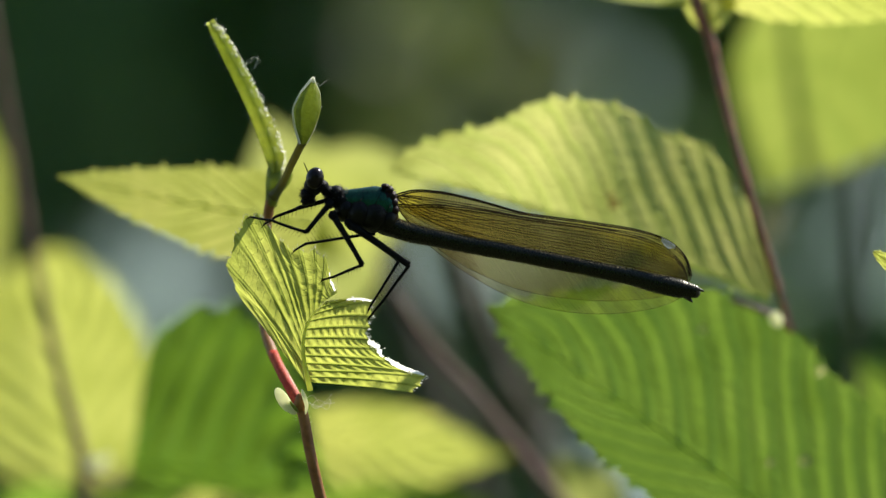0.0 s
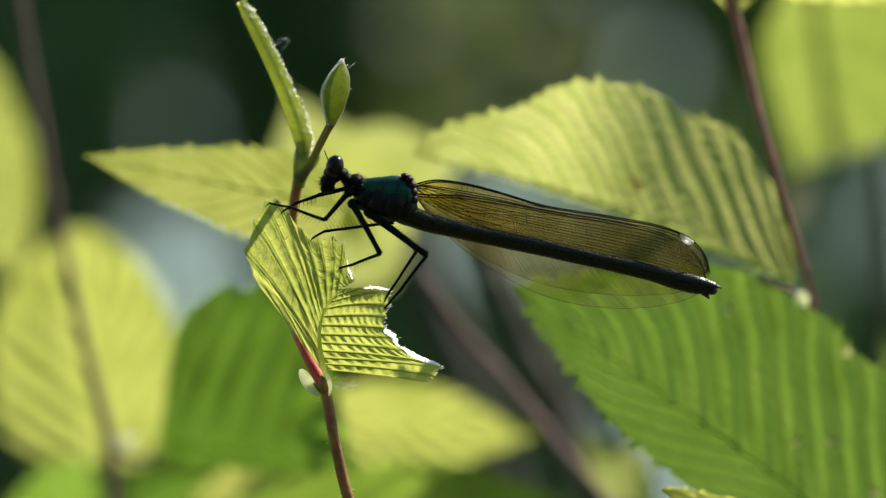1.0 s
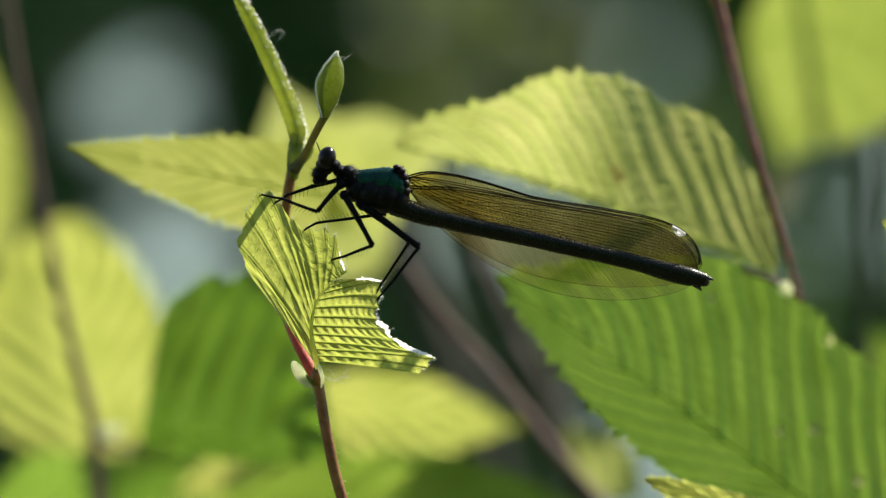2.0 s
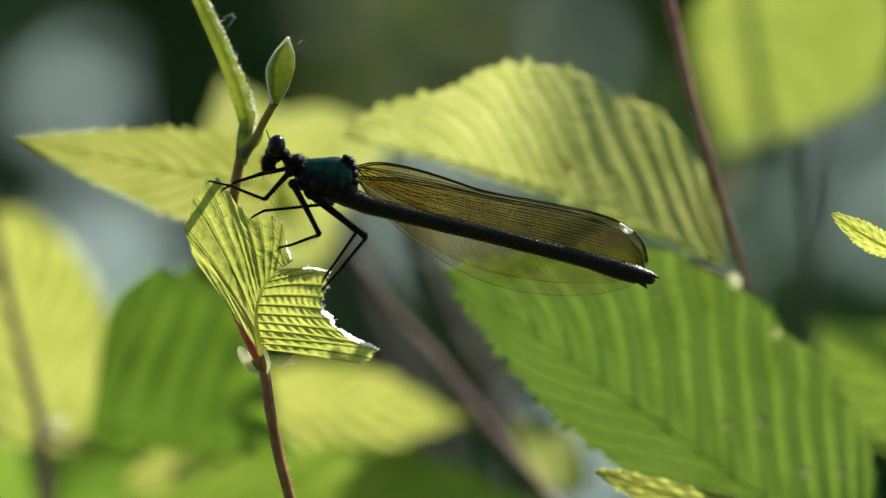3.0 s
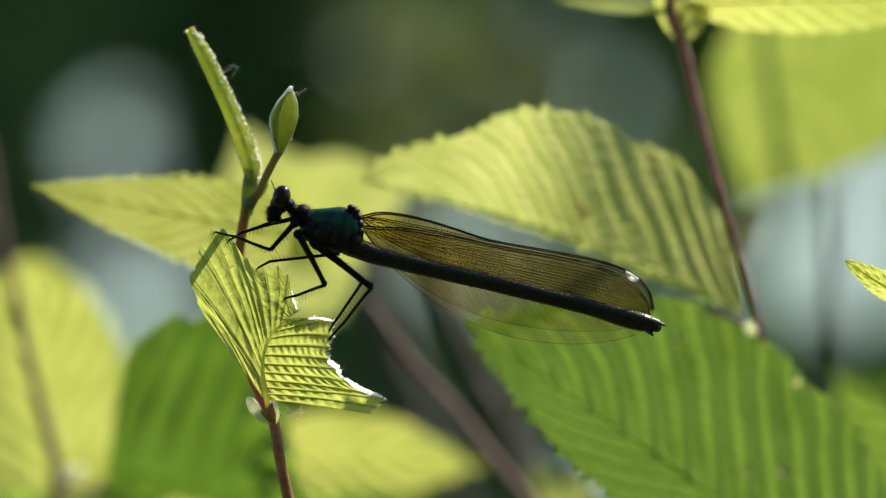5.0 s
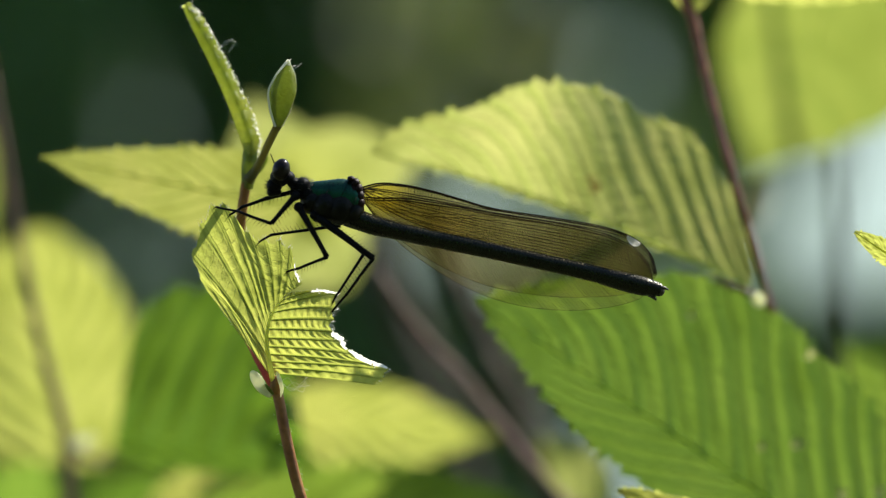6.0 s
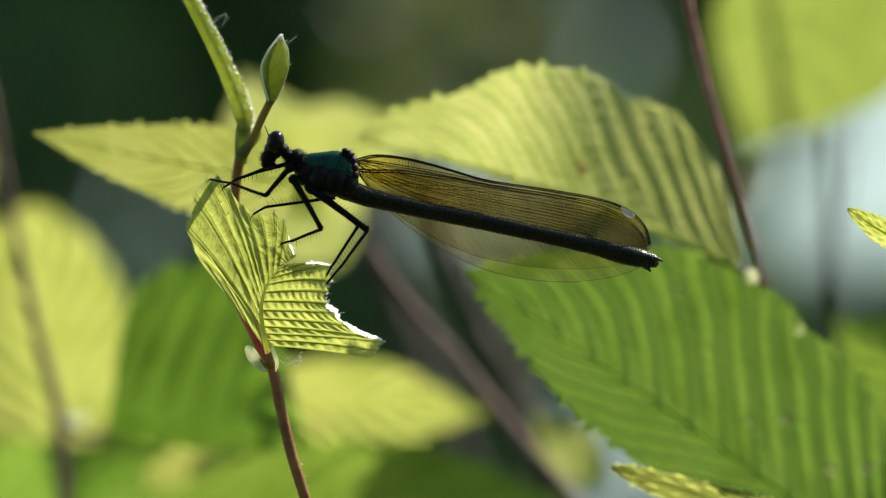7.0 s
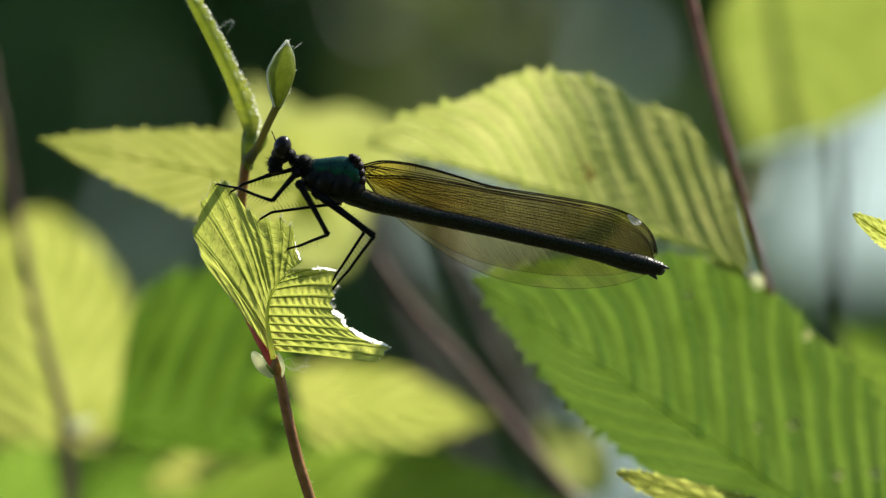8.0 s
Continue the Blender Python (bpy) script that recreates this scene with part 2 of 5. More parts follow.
def spline(pts, n):
    """n points along a smooth curve through pts (tuples or vectors of any length)."""
    a = np.array([tuple(p) for p in pts], float)
    h = np.linalg.norm(np.diff(a, axis=0), axis=1) + 1e-9
    slope = np.diff(a, axis=0) / h[:, None]
    tan = np.vstack([slope[:1], (slope[:-1] * h[1:, None] + slope[1:] * h[:-1, None]) / (h[1:] + h[:-1])[:, None], slope[-1:]])
    out = []
    for s in np.linspace(0, len(a) - 1 - 1e-9, n):
        i = int(s)
        t = s - i
        out.append(a[i] * (2 * t ** 3 - 3 * t * t + 1) + tan[i] * h[i] * (t ** 3 - 2 * t * t + t) + a[i + 1] * (3 * t * t - 2 * t ** 3) + tan[i + 1] * h[i] * (t ** 3 - t * t))
    return out


def thing(name, origin, label, category, group=""):
    e = new(name)
    e.empty_display_size = 0.01
    e.location = origin
    home[e] = Vector(origin)
    return tagged(e, label, category, group)


def part(name, bm, mat, parent, label="", pivot=None, smooth=True, kind=""):
    """One mesh object under a thing or part; bm is in world places, pivot its origin (the parent's own by default)."""
    o = Vector(pivot) if pivot is not None else home[parent]
    bm.transform(Matrix.Translation(-o))
    me = bpy.data.meshes.new(name)
    bm.to_mesh(me)
    bm.free()
    me.materials.append(mat)
    if smooth:
        me.polygons.foreach_set("use_smooth", [True] * len(me.polygons))
    ob = new(name, me)
    ob.parent = parent
    ob.location = o - home[parent]
    home[ob] = o
    return tagged(ob, label, kind=kind)


def tube(bm, pts, radii, sides=8, squash=1.0):
    """A closed tube along pts."""
    pts = [Vector(p) for p in pts]
    rings = []
    side = None
    for i, p in enumerate(pts):
        d = (pts[min(i + 1, len(pts) - 1)] - pts[max(i - 1, 0)]).normalized()
        if side is None:
            side = d.cross(Vector((0, 1, 0)))
            if side.length < 1e-3:
                side = d.cross(Vector((1, 0, 0)))
        side = (side - d * side.dot(d)).normalized()
        up = d.cross(side)
        r = radii[i] if hasattr(radii, "__len__") else radii
        rings.append([bm.verts.new(p + side * (r * math.cos(a)) + up * (r * squash * math.sin(a))) for a in (2 * math.pi * k / sides for k in range(sides))])
    for a, b in zip(rings, rings[1:]):
        for k in range(sides):
            bm.faces.new((a[k], a[(k + 1) % sides], b[(k + 1) % sides], b[k]))
    bm.faces.new(rings[0][::-1])
    bm.faces.new(rings[-1])


def ball(bm, centre, radii, turn=None, rings=10, segs=14):
    m = Matrix.Translation(centre) @ (turn or Matrix()) @ Matrix.Diagonal((*radii, 1))
    bmesh.ops.create_uvsphere(bm, u_segments=segs, v_segments=rings, radius=1, matrix=m)


def hair(bm, a, way, length, r):
    """A fine tapering hair."""
    w = Vector(way).normalized()
    s = w.cross(Vector((0, 1, 0.01))).normalized()
    u = w.cross(s)
    tip = bm.verts.new(a + w * length)
    base = [bm.verts.new(a + s * (r * math.cos(k * 2.094)) + u * (r * math.sin(k * 2.094))) for k in range(3)]
    for k in range(3):
        bm.faces.new((base[k], base[(k + 1) % 3], tip))


U = 0.4 / REACH
PROFILE = [(0, 0.04), (0.06, 0.4), (0.12, 0.6), (0.22, 0.84), (0.35, 0.98), (0.5, 1.0), (0.66, 0.86), (0.8, 0.52), (0.92, 0.17), (1, 0.0)]


UPPER_PROFILE = [(0, 0.1), (0.03, 0.28), (0.086, 0.53), (0.17, 0.74), (0.27, 0.90), (0.385, 0.90), (0.48, 0.96), (0.59, 0.985), (0.67, 0.90), (0.735, 0.76), (0.76, 0.64), (0.79, 0.54), (0.90, 0.38), (0.96, 0.24), (1, 0.06)]
BIG_PROFILE = [(0, 0.05), (0.08, 0.45), (0.18, 0.75), (0.30, 0.92), (0.41, 0.965), (0.53, 1.0), (0.62, 0.94), (0.70, 0.85), (0.80, 0.62), (0.88, 0.40), (0.95, 0.17), (1, 0.0)]
BLUNT = [(0, 0.05), (0.1, 0.5), (0.2, 0.75), (0.35, 0.95), (0.5, 1.0), (0.7, 0.85), (0.85, 0.58), (0.95, 0.3), (1, 0.08)]
SPEAR = [(0, 0.55), (0.06, 0.82), (0.16, 1.0), (0.28, 0.98), (0.42, 0.86), (0.56, 0.70), (0.71, 0.50), (0.85, 0.27), (0.94, 0.11), (1, 0.0)]
CUPPED = [(0, 0.6), (0.04, 0.8), (0.1, 0.93), (0.25, 1.0), (0.45, 1.0), (0.65, 0.86), (0.85, 0.5), (1, 0.04)]
ROUND = [(0, 0.25), (0.08, 0.62), (0.2, 0.88), (0.35, 1.0), (0.5, 1.0), (0.66, 0.92), (0.8, 0.74), (0.9, 0.5), (0.96, 0.3), (1, 0.05)]


def wide(profile, v):
    """Half width at v of the way to the tip, smooth between the given stations."""
    x, y = zip(*profile)
    return sum(np.interp(min(1, max(0, v + k * 0.012)), x, y) for k in (-2, -1, 0, 1, 2)) / 5


def sheet(bm, rows, veins, slant, teeth, tooth, pleat, sag, rng, nu=14, puff=0.0, calm=1.0, still=0.0):
    """A leaf blade from rows of (rib, one edge, other edge); pleated between the side veins, toothed along the edges."""
    uvl = bm.loops.layers.uv.new("UVMap")
    n = len(rows)
    grid, uvs = [], []
    wob = [rng.uniform(-1, 1) for _ in range(40)]
    for i, (rib, ea, eb) in enumerate(rows):
        v = i / (n - 1)
        line, luv = [], []
        for j in range(-nu, nu + 1):
            u = abs(j) / nu
            edge = ea if j < 0 else eb
            p = rib.lerp(edge, u)
            out = (edge - rib)
            w = veins * (v - slant * u) + 0.10 * math.sin(u * 5 + wob[int(v * veins) % 40] * 3) * u
            if abs(j) == nu and out.length > 1e-6:
                ph = v * teeth + 0.45 * math.sin(v * teeth * 0.83 + 3 * wob[0]) + (0.5 if j < 0 else 0.0)
                f1 = ph % 1.0
                f2 = (v * teeth * 3) % 1.0
                size = tooth * (0.65 + 0.75 * wob[int(ph) % 40])
                p = p + out.normalized() * size * (f1 - 0.4) + out.normalized() * size * 0.35 * f2
            shape = abs(((w + 0.5) % 1.0) - 0.5) * 4 - 1 if pleat > 0 else 2 * abs(math.sin(math.pi * w)) ** 0.7 - 1
            lift = pleat * (1 - still * v) * (calm if j < 0 else 1.0) * shape * min(1, u * 3) * (1 - 0.3 * u) * min(1, out.length / 0.011)
            puffed = puff * math.sin(math.pi * (w % 1.0)) * (abs(math.sin(math.pi * (u * 11 + 0.7 * wob[int(w) % 40]))) - 0.5)
            curl = puffed + sag * (u * u) + 0.25 * sag * wob[(i * 7 // n) + (10 if j < 0 else 20)] * u
            line.append(bm.verts.new(p + Vector((0, lift + curl, 0.15 * lift))))
            luv.append((w + 50.0, u))
        grid.append(line)
        uvs.append(luv)
    for i in range(n - 1):
        for j in range(2 * nu):
            q = (grid[i][j], grid[i][j + 1], grid[i + 1][j + 1], grid[i + 1][j])
            f = bm.faces.new(q)
            for l, t in zip(f.loops, (uvs[i][j], uvs[i][j + 1], uvs[i + 1][j + 1], uvs[i + 1][j])):
                l[uvl].uv = t


def leaf(parent, base, tip, one, two, d=(0, 0, 0, 0), bow=0.0, mat=YOUNG, rib_mat=RIB, veins=13, slant=0.16, pleat=0.0008, tooth=7, label="", pivot=None, seed=1, fine=150, sag=0.0, profile=PROFILE, twist=(0.0, 0.0), puff=0.0, calm=1.0, still=0.0):
    """An ovate toothed leaf from base to tip. one/two: half widths on either side; d: metres beyond at base, tip, side one, side two."""
    rng = random.Random(seed)
    bx, by = base
    tx, ty = tip
    ln = math.hypot(tx - bx, ty - by)
    nx, ny = (ty - by) / ln, -(tx - bx) / ln
    rows, ribs = [], []
    wave = [rng.uniform(0.96, 1.04) for _ in range(12)]
    for i in range(fine + 1):
        v = i / fine
        off = bow * math.sin(math.pi * v)
        rx, ry = bx + (tx - bx) * v + nx * off, by + (ty - by) * v + ny * off
        dd = d[0] + (d[1] - d[0]) * v
        w = wide(profile, v) * (wave[int(v * 10)] * (1 - (v * 10) % 1) + wave[int(v * 10) + 1] * ((v * 10) % 1))
        rib = at(rx, ry, dd)
        tw = min(1, max(0, (v - 0.34) / 0.32))
        tw = (twist[0] + (twist[1] - twist[0]) * tw * tw * (3 - 2 * tw)) * w
        rows.append((rib, at(rx + nx * one * w, ry + ny * one * w, dd + d[2] * w), at(rx - nx * two * w, ry - ny * two * w, dd + d[3] * w + tw)))
        ribs.append(rib)
    bm = bmesh.new()
    sheet(bm, rows, veins, slant, veins * 2.5, tooth * U, pleat, sag, rng, 24 if puff else 14, puff, calm, still)
    blade = part("leaf", bm, mat, parent, label, pivot)
    bm = bmesh.new()
    tube(bm, [r + Vector((0, -0.0002, 0)) for r in ribs[::6]], [0.00026 * (1 - 0.8 * k / (len(ribs[::6]) - 1)) for k in range(len(ribs[::6]))], 6)
    part("midrib", bm, rib_mat, blade)
    return blade


def stem(parent, pts, r0, r1, mat, name="stem", label="", sides=9, n=28, knots=0.12, seed=3):
    rng = random.Random(seed)
    q = [Vector(p) for p in spline([at(*p) for p in pts], n)]
    rad = [(r0 + (r1 - r0) * i / (n - 1)) * U * (1 + rng.uniform(-knots, knots)) for i in range(n)]
    bm = bmesh.new()
    tube(bm, q, rad, sides)
    return part(name, bm, mat, parent, label)


# ---- ground ----
bm = bmesh.new()
bmesh.ops.create_grid(bm, x_segments=60, y_segments=60, size=1)
for v in bm.verts:
    r = v.co.length
    s = 6 + 1500 * r ** 4
    v.co = Vector((v.co.x * s, v.co.y * s, noise.noise(v.co * 9) * 0.05 - 0.05))
me = bpy.data.meshes.new("ground")
bm.to_mesh(me)
bm.free()
me.materials.append(SOIL)
tagged(new("ground", me), "dark grassy soil under the shrubs", "ground", kind="structure")


# ---- pond behind the hedge ----
bm = bmesh.new()
for x0, x1, y0, y1 in ((-40, 40, 5.2, 70),):
    bmesh.ops.create_grid(bm, x_segments=40, y_segments=40, size=0.5, matrix=Matrix.Translation(((x0 + x1) / 2, (y0 + y1) / 2, 0.06)) @ Matrix.Diagonal((x1 - x0, y1 - y0, 1, 1)))
me = bpy.data.meshes.new("water")
bm.to_mesh(me)
bm.free()
me.materials.append(WATER)
tagged(new("water", me), "pale pond water reflecting the sky", "water", kind="structure")

# ---- backdrop of far woods across the pond, its pale haze an added glow ----
bm = bmesh.new()
prev = None
for i in range(81):
    a = radians(-80 + 2 * i)
    top = 9 + 3 * noise.noise(Vector((i * 0.35, 0, 0))) + 1.2 * noise.noise(Vector((i * 1.7, 5, 0)))
    x, y = 45 * math.sin(a), 45 * math.cos(a)
    ring = [bm.verts.new((x, y, z)) for z in (-0.3, top * 0.5, top)]
    if prev:
        for k in range(2):
            bm.faces.new((prev[k], ring[k], ring[k + 1], prev[k + 1]))
    prev = ring
me = bpy.data.meshes.new("backdrop")
bm.to_mesh(me)
bm.free()
me.materials.append(HAZE_GLOW)
tagged(new("backdrop", me), "pale backdrop of far woods, its haze an added glow", "woods", kind="structure")

# ---- far shrubs ----
def foliage(name, count, box, size, mat, gaps, label, category, seed, thin=None):
    """Loose leaves filling a box of (x0, x1, y0, y1, z0, z1), with round gaps (x, z, radius) right through it."""
    rng = random.Random(seed)
    verts, faces = [], []
    while len(faces) < count * 2:
        p = Vector((rng.uniform(box[0], box[1]), rng.uniform(box[2], box[3]), rng.uniform(box[4], box[5])))
        if noise.noise(p * 2.3) < -0.28 or p.z > box[4] + (box[5] - box[4]) * (0.8 + 0.35 * noise.noise(Vector((p.x * 1.3, p.y * 1.3, 7)))):
            continue
        if any((p.x - gx) ** 2 + (p.z - gz) ** 2 < (gr + size * 0.4) ** 2 for gx, gz, gr in gaps):
            continue
        if thin and thin(p) > rng.random():
            continue
        m = Euler((rng.uniform(0, 6.3), rng.uniform(0, 6.3), rng.uniform(0, 6.3))).to_matrix()
        ln, wd = size * rng.uniform(0.7, 1.2), size * rng.uniform(0.28, 0.42)
        b = len(verts)
        for c in ((0, -ln / 2, 0), (wd, 0, wd * 0.3), (0, ln / 2, 0), (-wd, 0, wd * 0.3)):
            verts.append(p + m @ Vector(c))
        faces += [(b, b + 1, b + 2), (b, b + 2, b + 3)]
    me = bpy.data.meshes.new(name)
    me.from_pydata(verts, [], faces)
    me.materials.append(mat)
    return tagged(new(name, me), label, category, kind="stuff")


GAPS = [(-0.42, 0.80, 0.036), (-0.375, 0.60, 0.042), (-0.33, 0.58, 0.012), (0.22, 0.86, 0.008), (0.225, 0.335, 0.055), (0.26, 0.32, 0.04), (0.03, 0.66, 0.03),
        (0.56, 0.78, 0.08), (0.60, 0.68, 0.06), (0.52, 0.62, 0.025), (0.70, 0.72, 0.10), (0.45, 0.66, 0.02)]
foliage("far_hedge", 42000, (-2.0, 2.0, 3.5, 4.5, 0.0, 2.2), 0.08, FARLEAF, GAPS, "dark shaded hedge of leafy shrubs with gaps", "hedge", 11)
# unseen foliage behind the camera, added to dim skylight on the near sides
foliage("rear_light_screen", 9000, (-7, 7, -7.5, -5.5, 0.0, 5.0), 0.45, FARLEAF, [], "unseen leafy screen behind the viewer, added to cut front skylight", "woods", 13)


def far_bush(count, box, seed):
    """A slim bush: a stem up from the soil and a tuft of sunlit leaves on it."""
    x, y = (box[0] + box[1]) / 2, (box[2] + box[3]) / 2
    t = thing("far_bush", (x, y, 0), "slim bush with olive sunlit leaves standing farther off", "bush", "far bushes")
    crown = foliage("crown", count, box, 0.03, FARLIGHT, [], "olive sunlit leaves", "", seed)
    crown.parent = t
    crown.matrix_parent_inverse = Matrix.Translation((-x, -y, 0))
    home[crown] = home[t]
    bm = bmesh.new()
    tube(bm, [Vector(p) for p in spline([(x + 0.15, y + 0.1, -0.1), (x + 0.12, y + 0.1, 0.3), (x + 0.06, y + 0.05, 0.55), (x, y, box[4] + 0.05), (x - 0.005, y, box[5] - 0.02)], 16)], [0.006 - 0.0003 * k for k in range(16)], 7)
    part("stem", bm, FARBARK, t)


def hedge_shoot(x, y, lean, count, box, size, seed):
    """A long shoot before the hedge that sways from its foot: a thin stem and a loose spray of leaves."""
    t = thing("hedge_shoot", (x + lean, y, 0), "long leafy shoot swaying before the shady hedge", "shoot", "swaying shoots")
    crown = foliage("spray", count, box, size, FARLEAF, [], "loose spray of dark green leaves", "", seed)
    crown.parent = t
    crown.matrix_parent_inverse = Matrix.Translation((-x - lean, -y, 0))
    home[crown] = home[t]
    bm = bmesh.new()
    tube(bm, [Vector(p) for p in spline([(x + lean, y, -0.08), (x + lean * 0.8, y, 0.3), (x + lean * 0.2, y, box[4]), (x, y, box[5] - 0.03)], 16)], [0.007 - 0.0003 * k for k in range(16)], 7)
    part("stem", bm, FARBARK, t)
    return t


LEFT_SHOOT = hedge_shoot(-0.42, 3.40, -0.1, 230, (-0.50, -0.34, 3.36, 3.44, 0.71, 0.92), 0.06, 71)
LOW_SHOOT = hedge_shoot(-0.30, 3.38, -0.08, 75, (-0.38, -0.24, 3.34, 3.42, 0.53, 0.67), 0.05, 73)
RIGHT_SHOOT = hedge_shoot(0.57, 3.40, 0.12, 300, (0.33, 0.70, 3.34, 3.46, 0.54, 0.96), 0.06, 72)

far_bush(50, (-0.04, 0.012, 1.3, 1.5, 0.65, 0.80), 12)
far_bush(40, (0.022, 0.05, 1.2, 1.4, 0.66, 0.75), 14)


# ---- right twig with two large leaves ----
def right_twig():
    t = thing("leafy_twig", at(1356, 512, 0.02), "red-brown twig with large toothed green leaves, lit from behind", "twig", "shrub twigs")
    stem(t, [(2750, 15600, -0.15), (2700, 2500, -0.15), (2450, 300, -0.13), (2150, -120, -0.08), (1800, -238, 0.0), (1500, -235, 0.026), (1330, -200, 0.031), (1225, -150, 0.031), (1190, -95, 0.031), (1215, 0, 0.031), (1240, 110, 0.031), (1290, 290, 0.030), (1330, 420, 0.033), (1357, 514, 0.035)], 20, 6.0, BARK, "stem", n=90)
    up = leaf(t, (1305, 472), (632, 248), 6, 222, (0.033, 0.033, 0.001, 0.0), -22, LIME, RIBG, 12, 0.28, 0.00022, 15, "half-grown yellow-green toothed leaf", at(1305, 472, 0.02), 5, 240, profile=UPPER_PROFILE, twist=(0.0045, -0.005), puff=0.0004, still=0.95)
    big = leaf(t, (1580, 1010), (822, 478), 106, 282, (0.036, 0.031, -0.001, 0.003), -2, GREEN, RIBG, 13, 0.26, 0.00036, 20, "large grown green toothed leaf", at(1356, 512, 0.013), 6, 260, profile=BIG_PROFILE, puff=0.00012, calm=0.4, still=0.6)
    bm = bmesh.new()
    tube(bm, [at(1250, 455, 0.0335), at(1300, 472, 0.0335), at(1335, 488, 0.034), at(1352, 505, 0.0345)], [4.5 * U, 5 * U, 6 * U, 6 * U])
    part("petiole", bm, TWIG, t)
    bm = bmesh.new()
    ball(bm, at(1330, 490, 0.032), (13 * U, 3 * U, 16 * U), pose(0, 0, 0, 0, -35, 0))
    part("bud", bm, PALE, t, "small pale green bud in the leaf axil")
    leaf(t, (1212, -20), (1165, -150), 26, 20, (0.031, 0.031, 0.001, 0.0), 0, YOUNG, RIB, 8, 0.16, 0.0004, 6, "yellow-green unfolding leaf at the twig's top", None, 61, 80)
    leaf(t, (1212, -18), (1268, -150), 22, 26, (0.031, 0.033, 0.001, 0.0), 0, YOUNG, RIB, 8, 0.16, 0.0004, 6, "yellow-green unfolding leaf at the twig's top", None, 62, 80)
    leaf(t, (1210, -85), (1730, -98), 48, 58, (0.031, 0.032, -0.003, 0.003), 0, YOUNG, RIB, 12, 0.16, 0.0005, 9, "bright young toothed leaf", None, 7)
    leaf(t, (1190, -70), (985, -88), 10, 26, (0.031, 0.031, -0.002, 0.003), 0, YOUNG, RIB, 10, 0.16, 0.0005, 6, "bright young toothed leaf", None, 8)
    return t, up, big


RIGHT, UPPER_LEAF, BIG_LEAF = right_twig()


def blemish(parent, x, y, r, d, mat, seed, label, through_blade=False):
    """A small ragged dead patch on a leaf; a bleached one takes the place of the blade's own tissue."""
    rng = random.Random(seed)
    if through_blade:
        bm = bmesh.new()
        bm.from_mesh(parent.data)
        gone = []
        for f in bm.faces:
            c = f.calc_center_median() + home[parent]
            k = (0.4 + c.y) / REACH
            if math.hypot(c.x / k + MID[0] - x, MID[1] - (c.z - HIGH) / k - y) < r * 0.8:
                gone.append(f)
        if gone:
            d = min(f.calc_center_median().y for f in gone) + home[parent].y - 0.0003
        bmesh.ops.delete(bm, geom=gone, context="FACES")
        bm.to_mesh(parent.data)
        bm.free()
    bm = bmesh.new()
    uvl = bm.loops.layers.uv.new("UVMap")
    c = bm.verts.new(at(x, y, d))
    ring = [bm.verts.new(at(x + r * rng.uniform(0.85, 1.3) * math.cos(a), y + r * rng.uniform(0.85, 1.3) * math.sin(a), d)) for a in (2 * math.pi * k / 14 for k in range(14))]
    for k in range(14):
        f = bm.faces.new((c, ring[k], ring[(k + 1) % 14]))
        for l in f.loops:
            l[uvl].uv = (0.5, 0.5)
    part("blemish", bm, mat, parent, label)


for n, (x, y, r) in enumerate(((1328, 745, 7), (1390, 741, 10), (1470, 830, 9), (1536, 828, 11), (1205, 512, 8))):
    blemish(BIG_LEAF, x, y, r, 0.0328, SPOT, n, "pale dead speck", True)
blemish(BIG_LEAF, 1413, 584, 9, 0.0356, SPOT, 9, "pale brown scar near the edge", True)
blemish(UPPER_LEAF, 1030, 302, 9, 0.0310, BLOTCH, 10, "brown blotch")
blemish(UPPER_LEAF, 1024, 286, 6, 0.0310, BLOTCH, 11, "brown blotch")


def hanging_twig():
    t = thing("leafy_twig", at(1485, -170, 0.132), "overhanging twig with a broad bright leaf", "twig", "shrub twigs")
    stem(t, [(1485, -170, 0.132), (1560, -215, 0.133), (1750, -230, 0.136), (2150, -120, 0.14), (2500, 1500, 0.15), (2600, 7500, 0.15)], 6, 20, BARK, n=50)
    leaf(t, (1485, -170), (1322, 270), 205, 150, (0.128, 0.136, 0.0, 0.002), 10, FRESH, RIBG, 7, 0.25, 0.0003, 12, "broad bright young leaf hanging down", None, 9)
    bm = bmesh.new()
    ball(bm, at(1325, 325, 0.126), (34 * U, 3 * U, 50 * U))
    ball(bm, at(1345, 300, 0.126), (20 * U, 3 * U, 24 * U))
    part("dry_bract", bm, DRY, t, "dry beige bract")
    return t


hanging_twig()


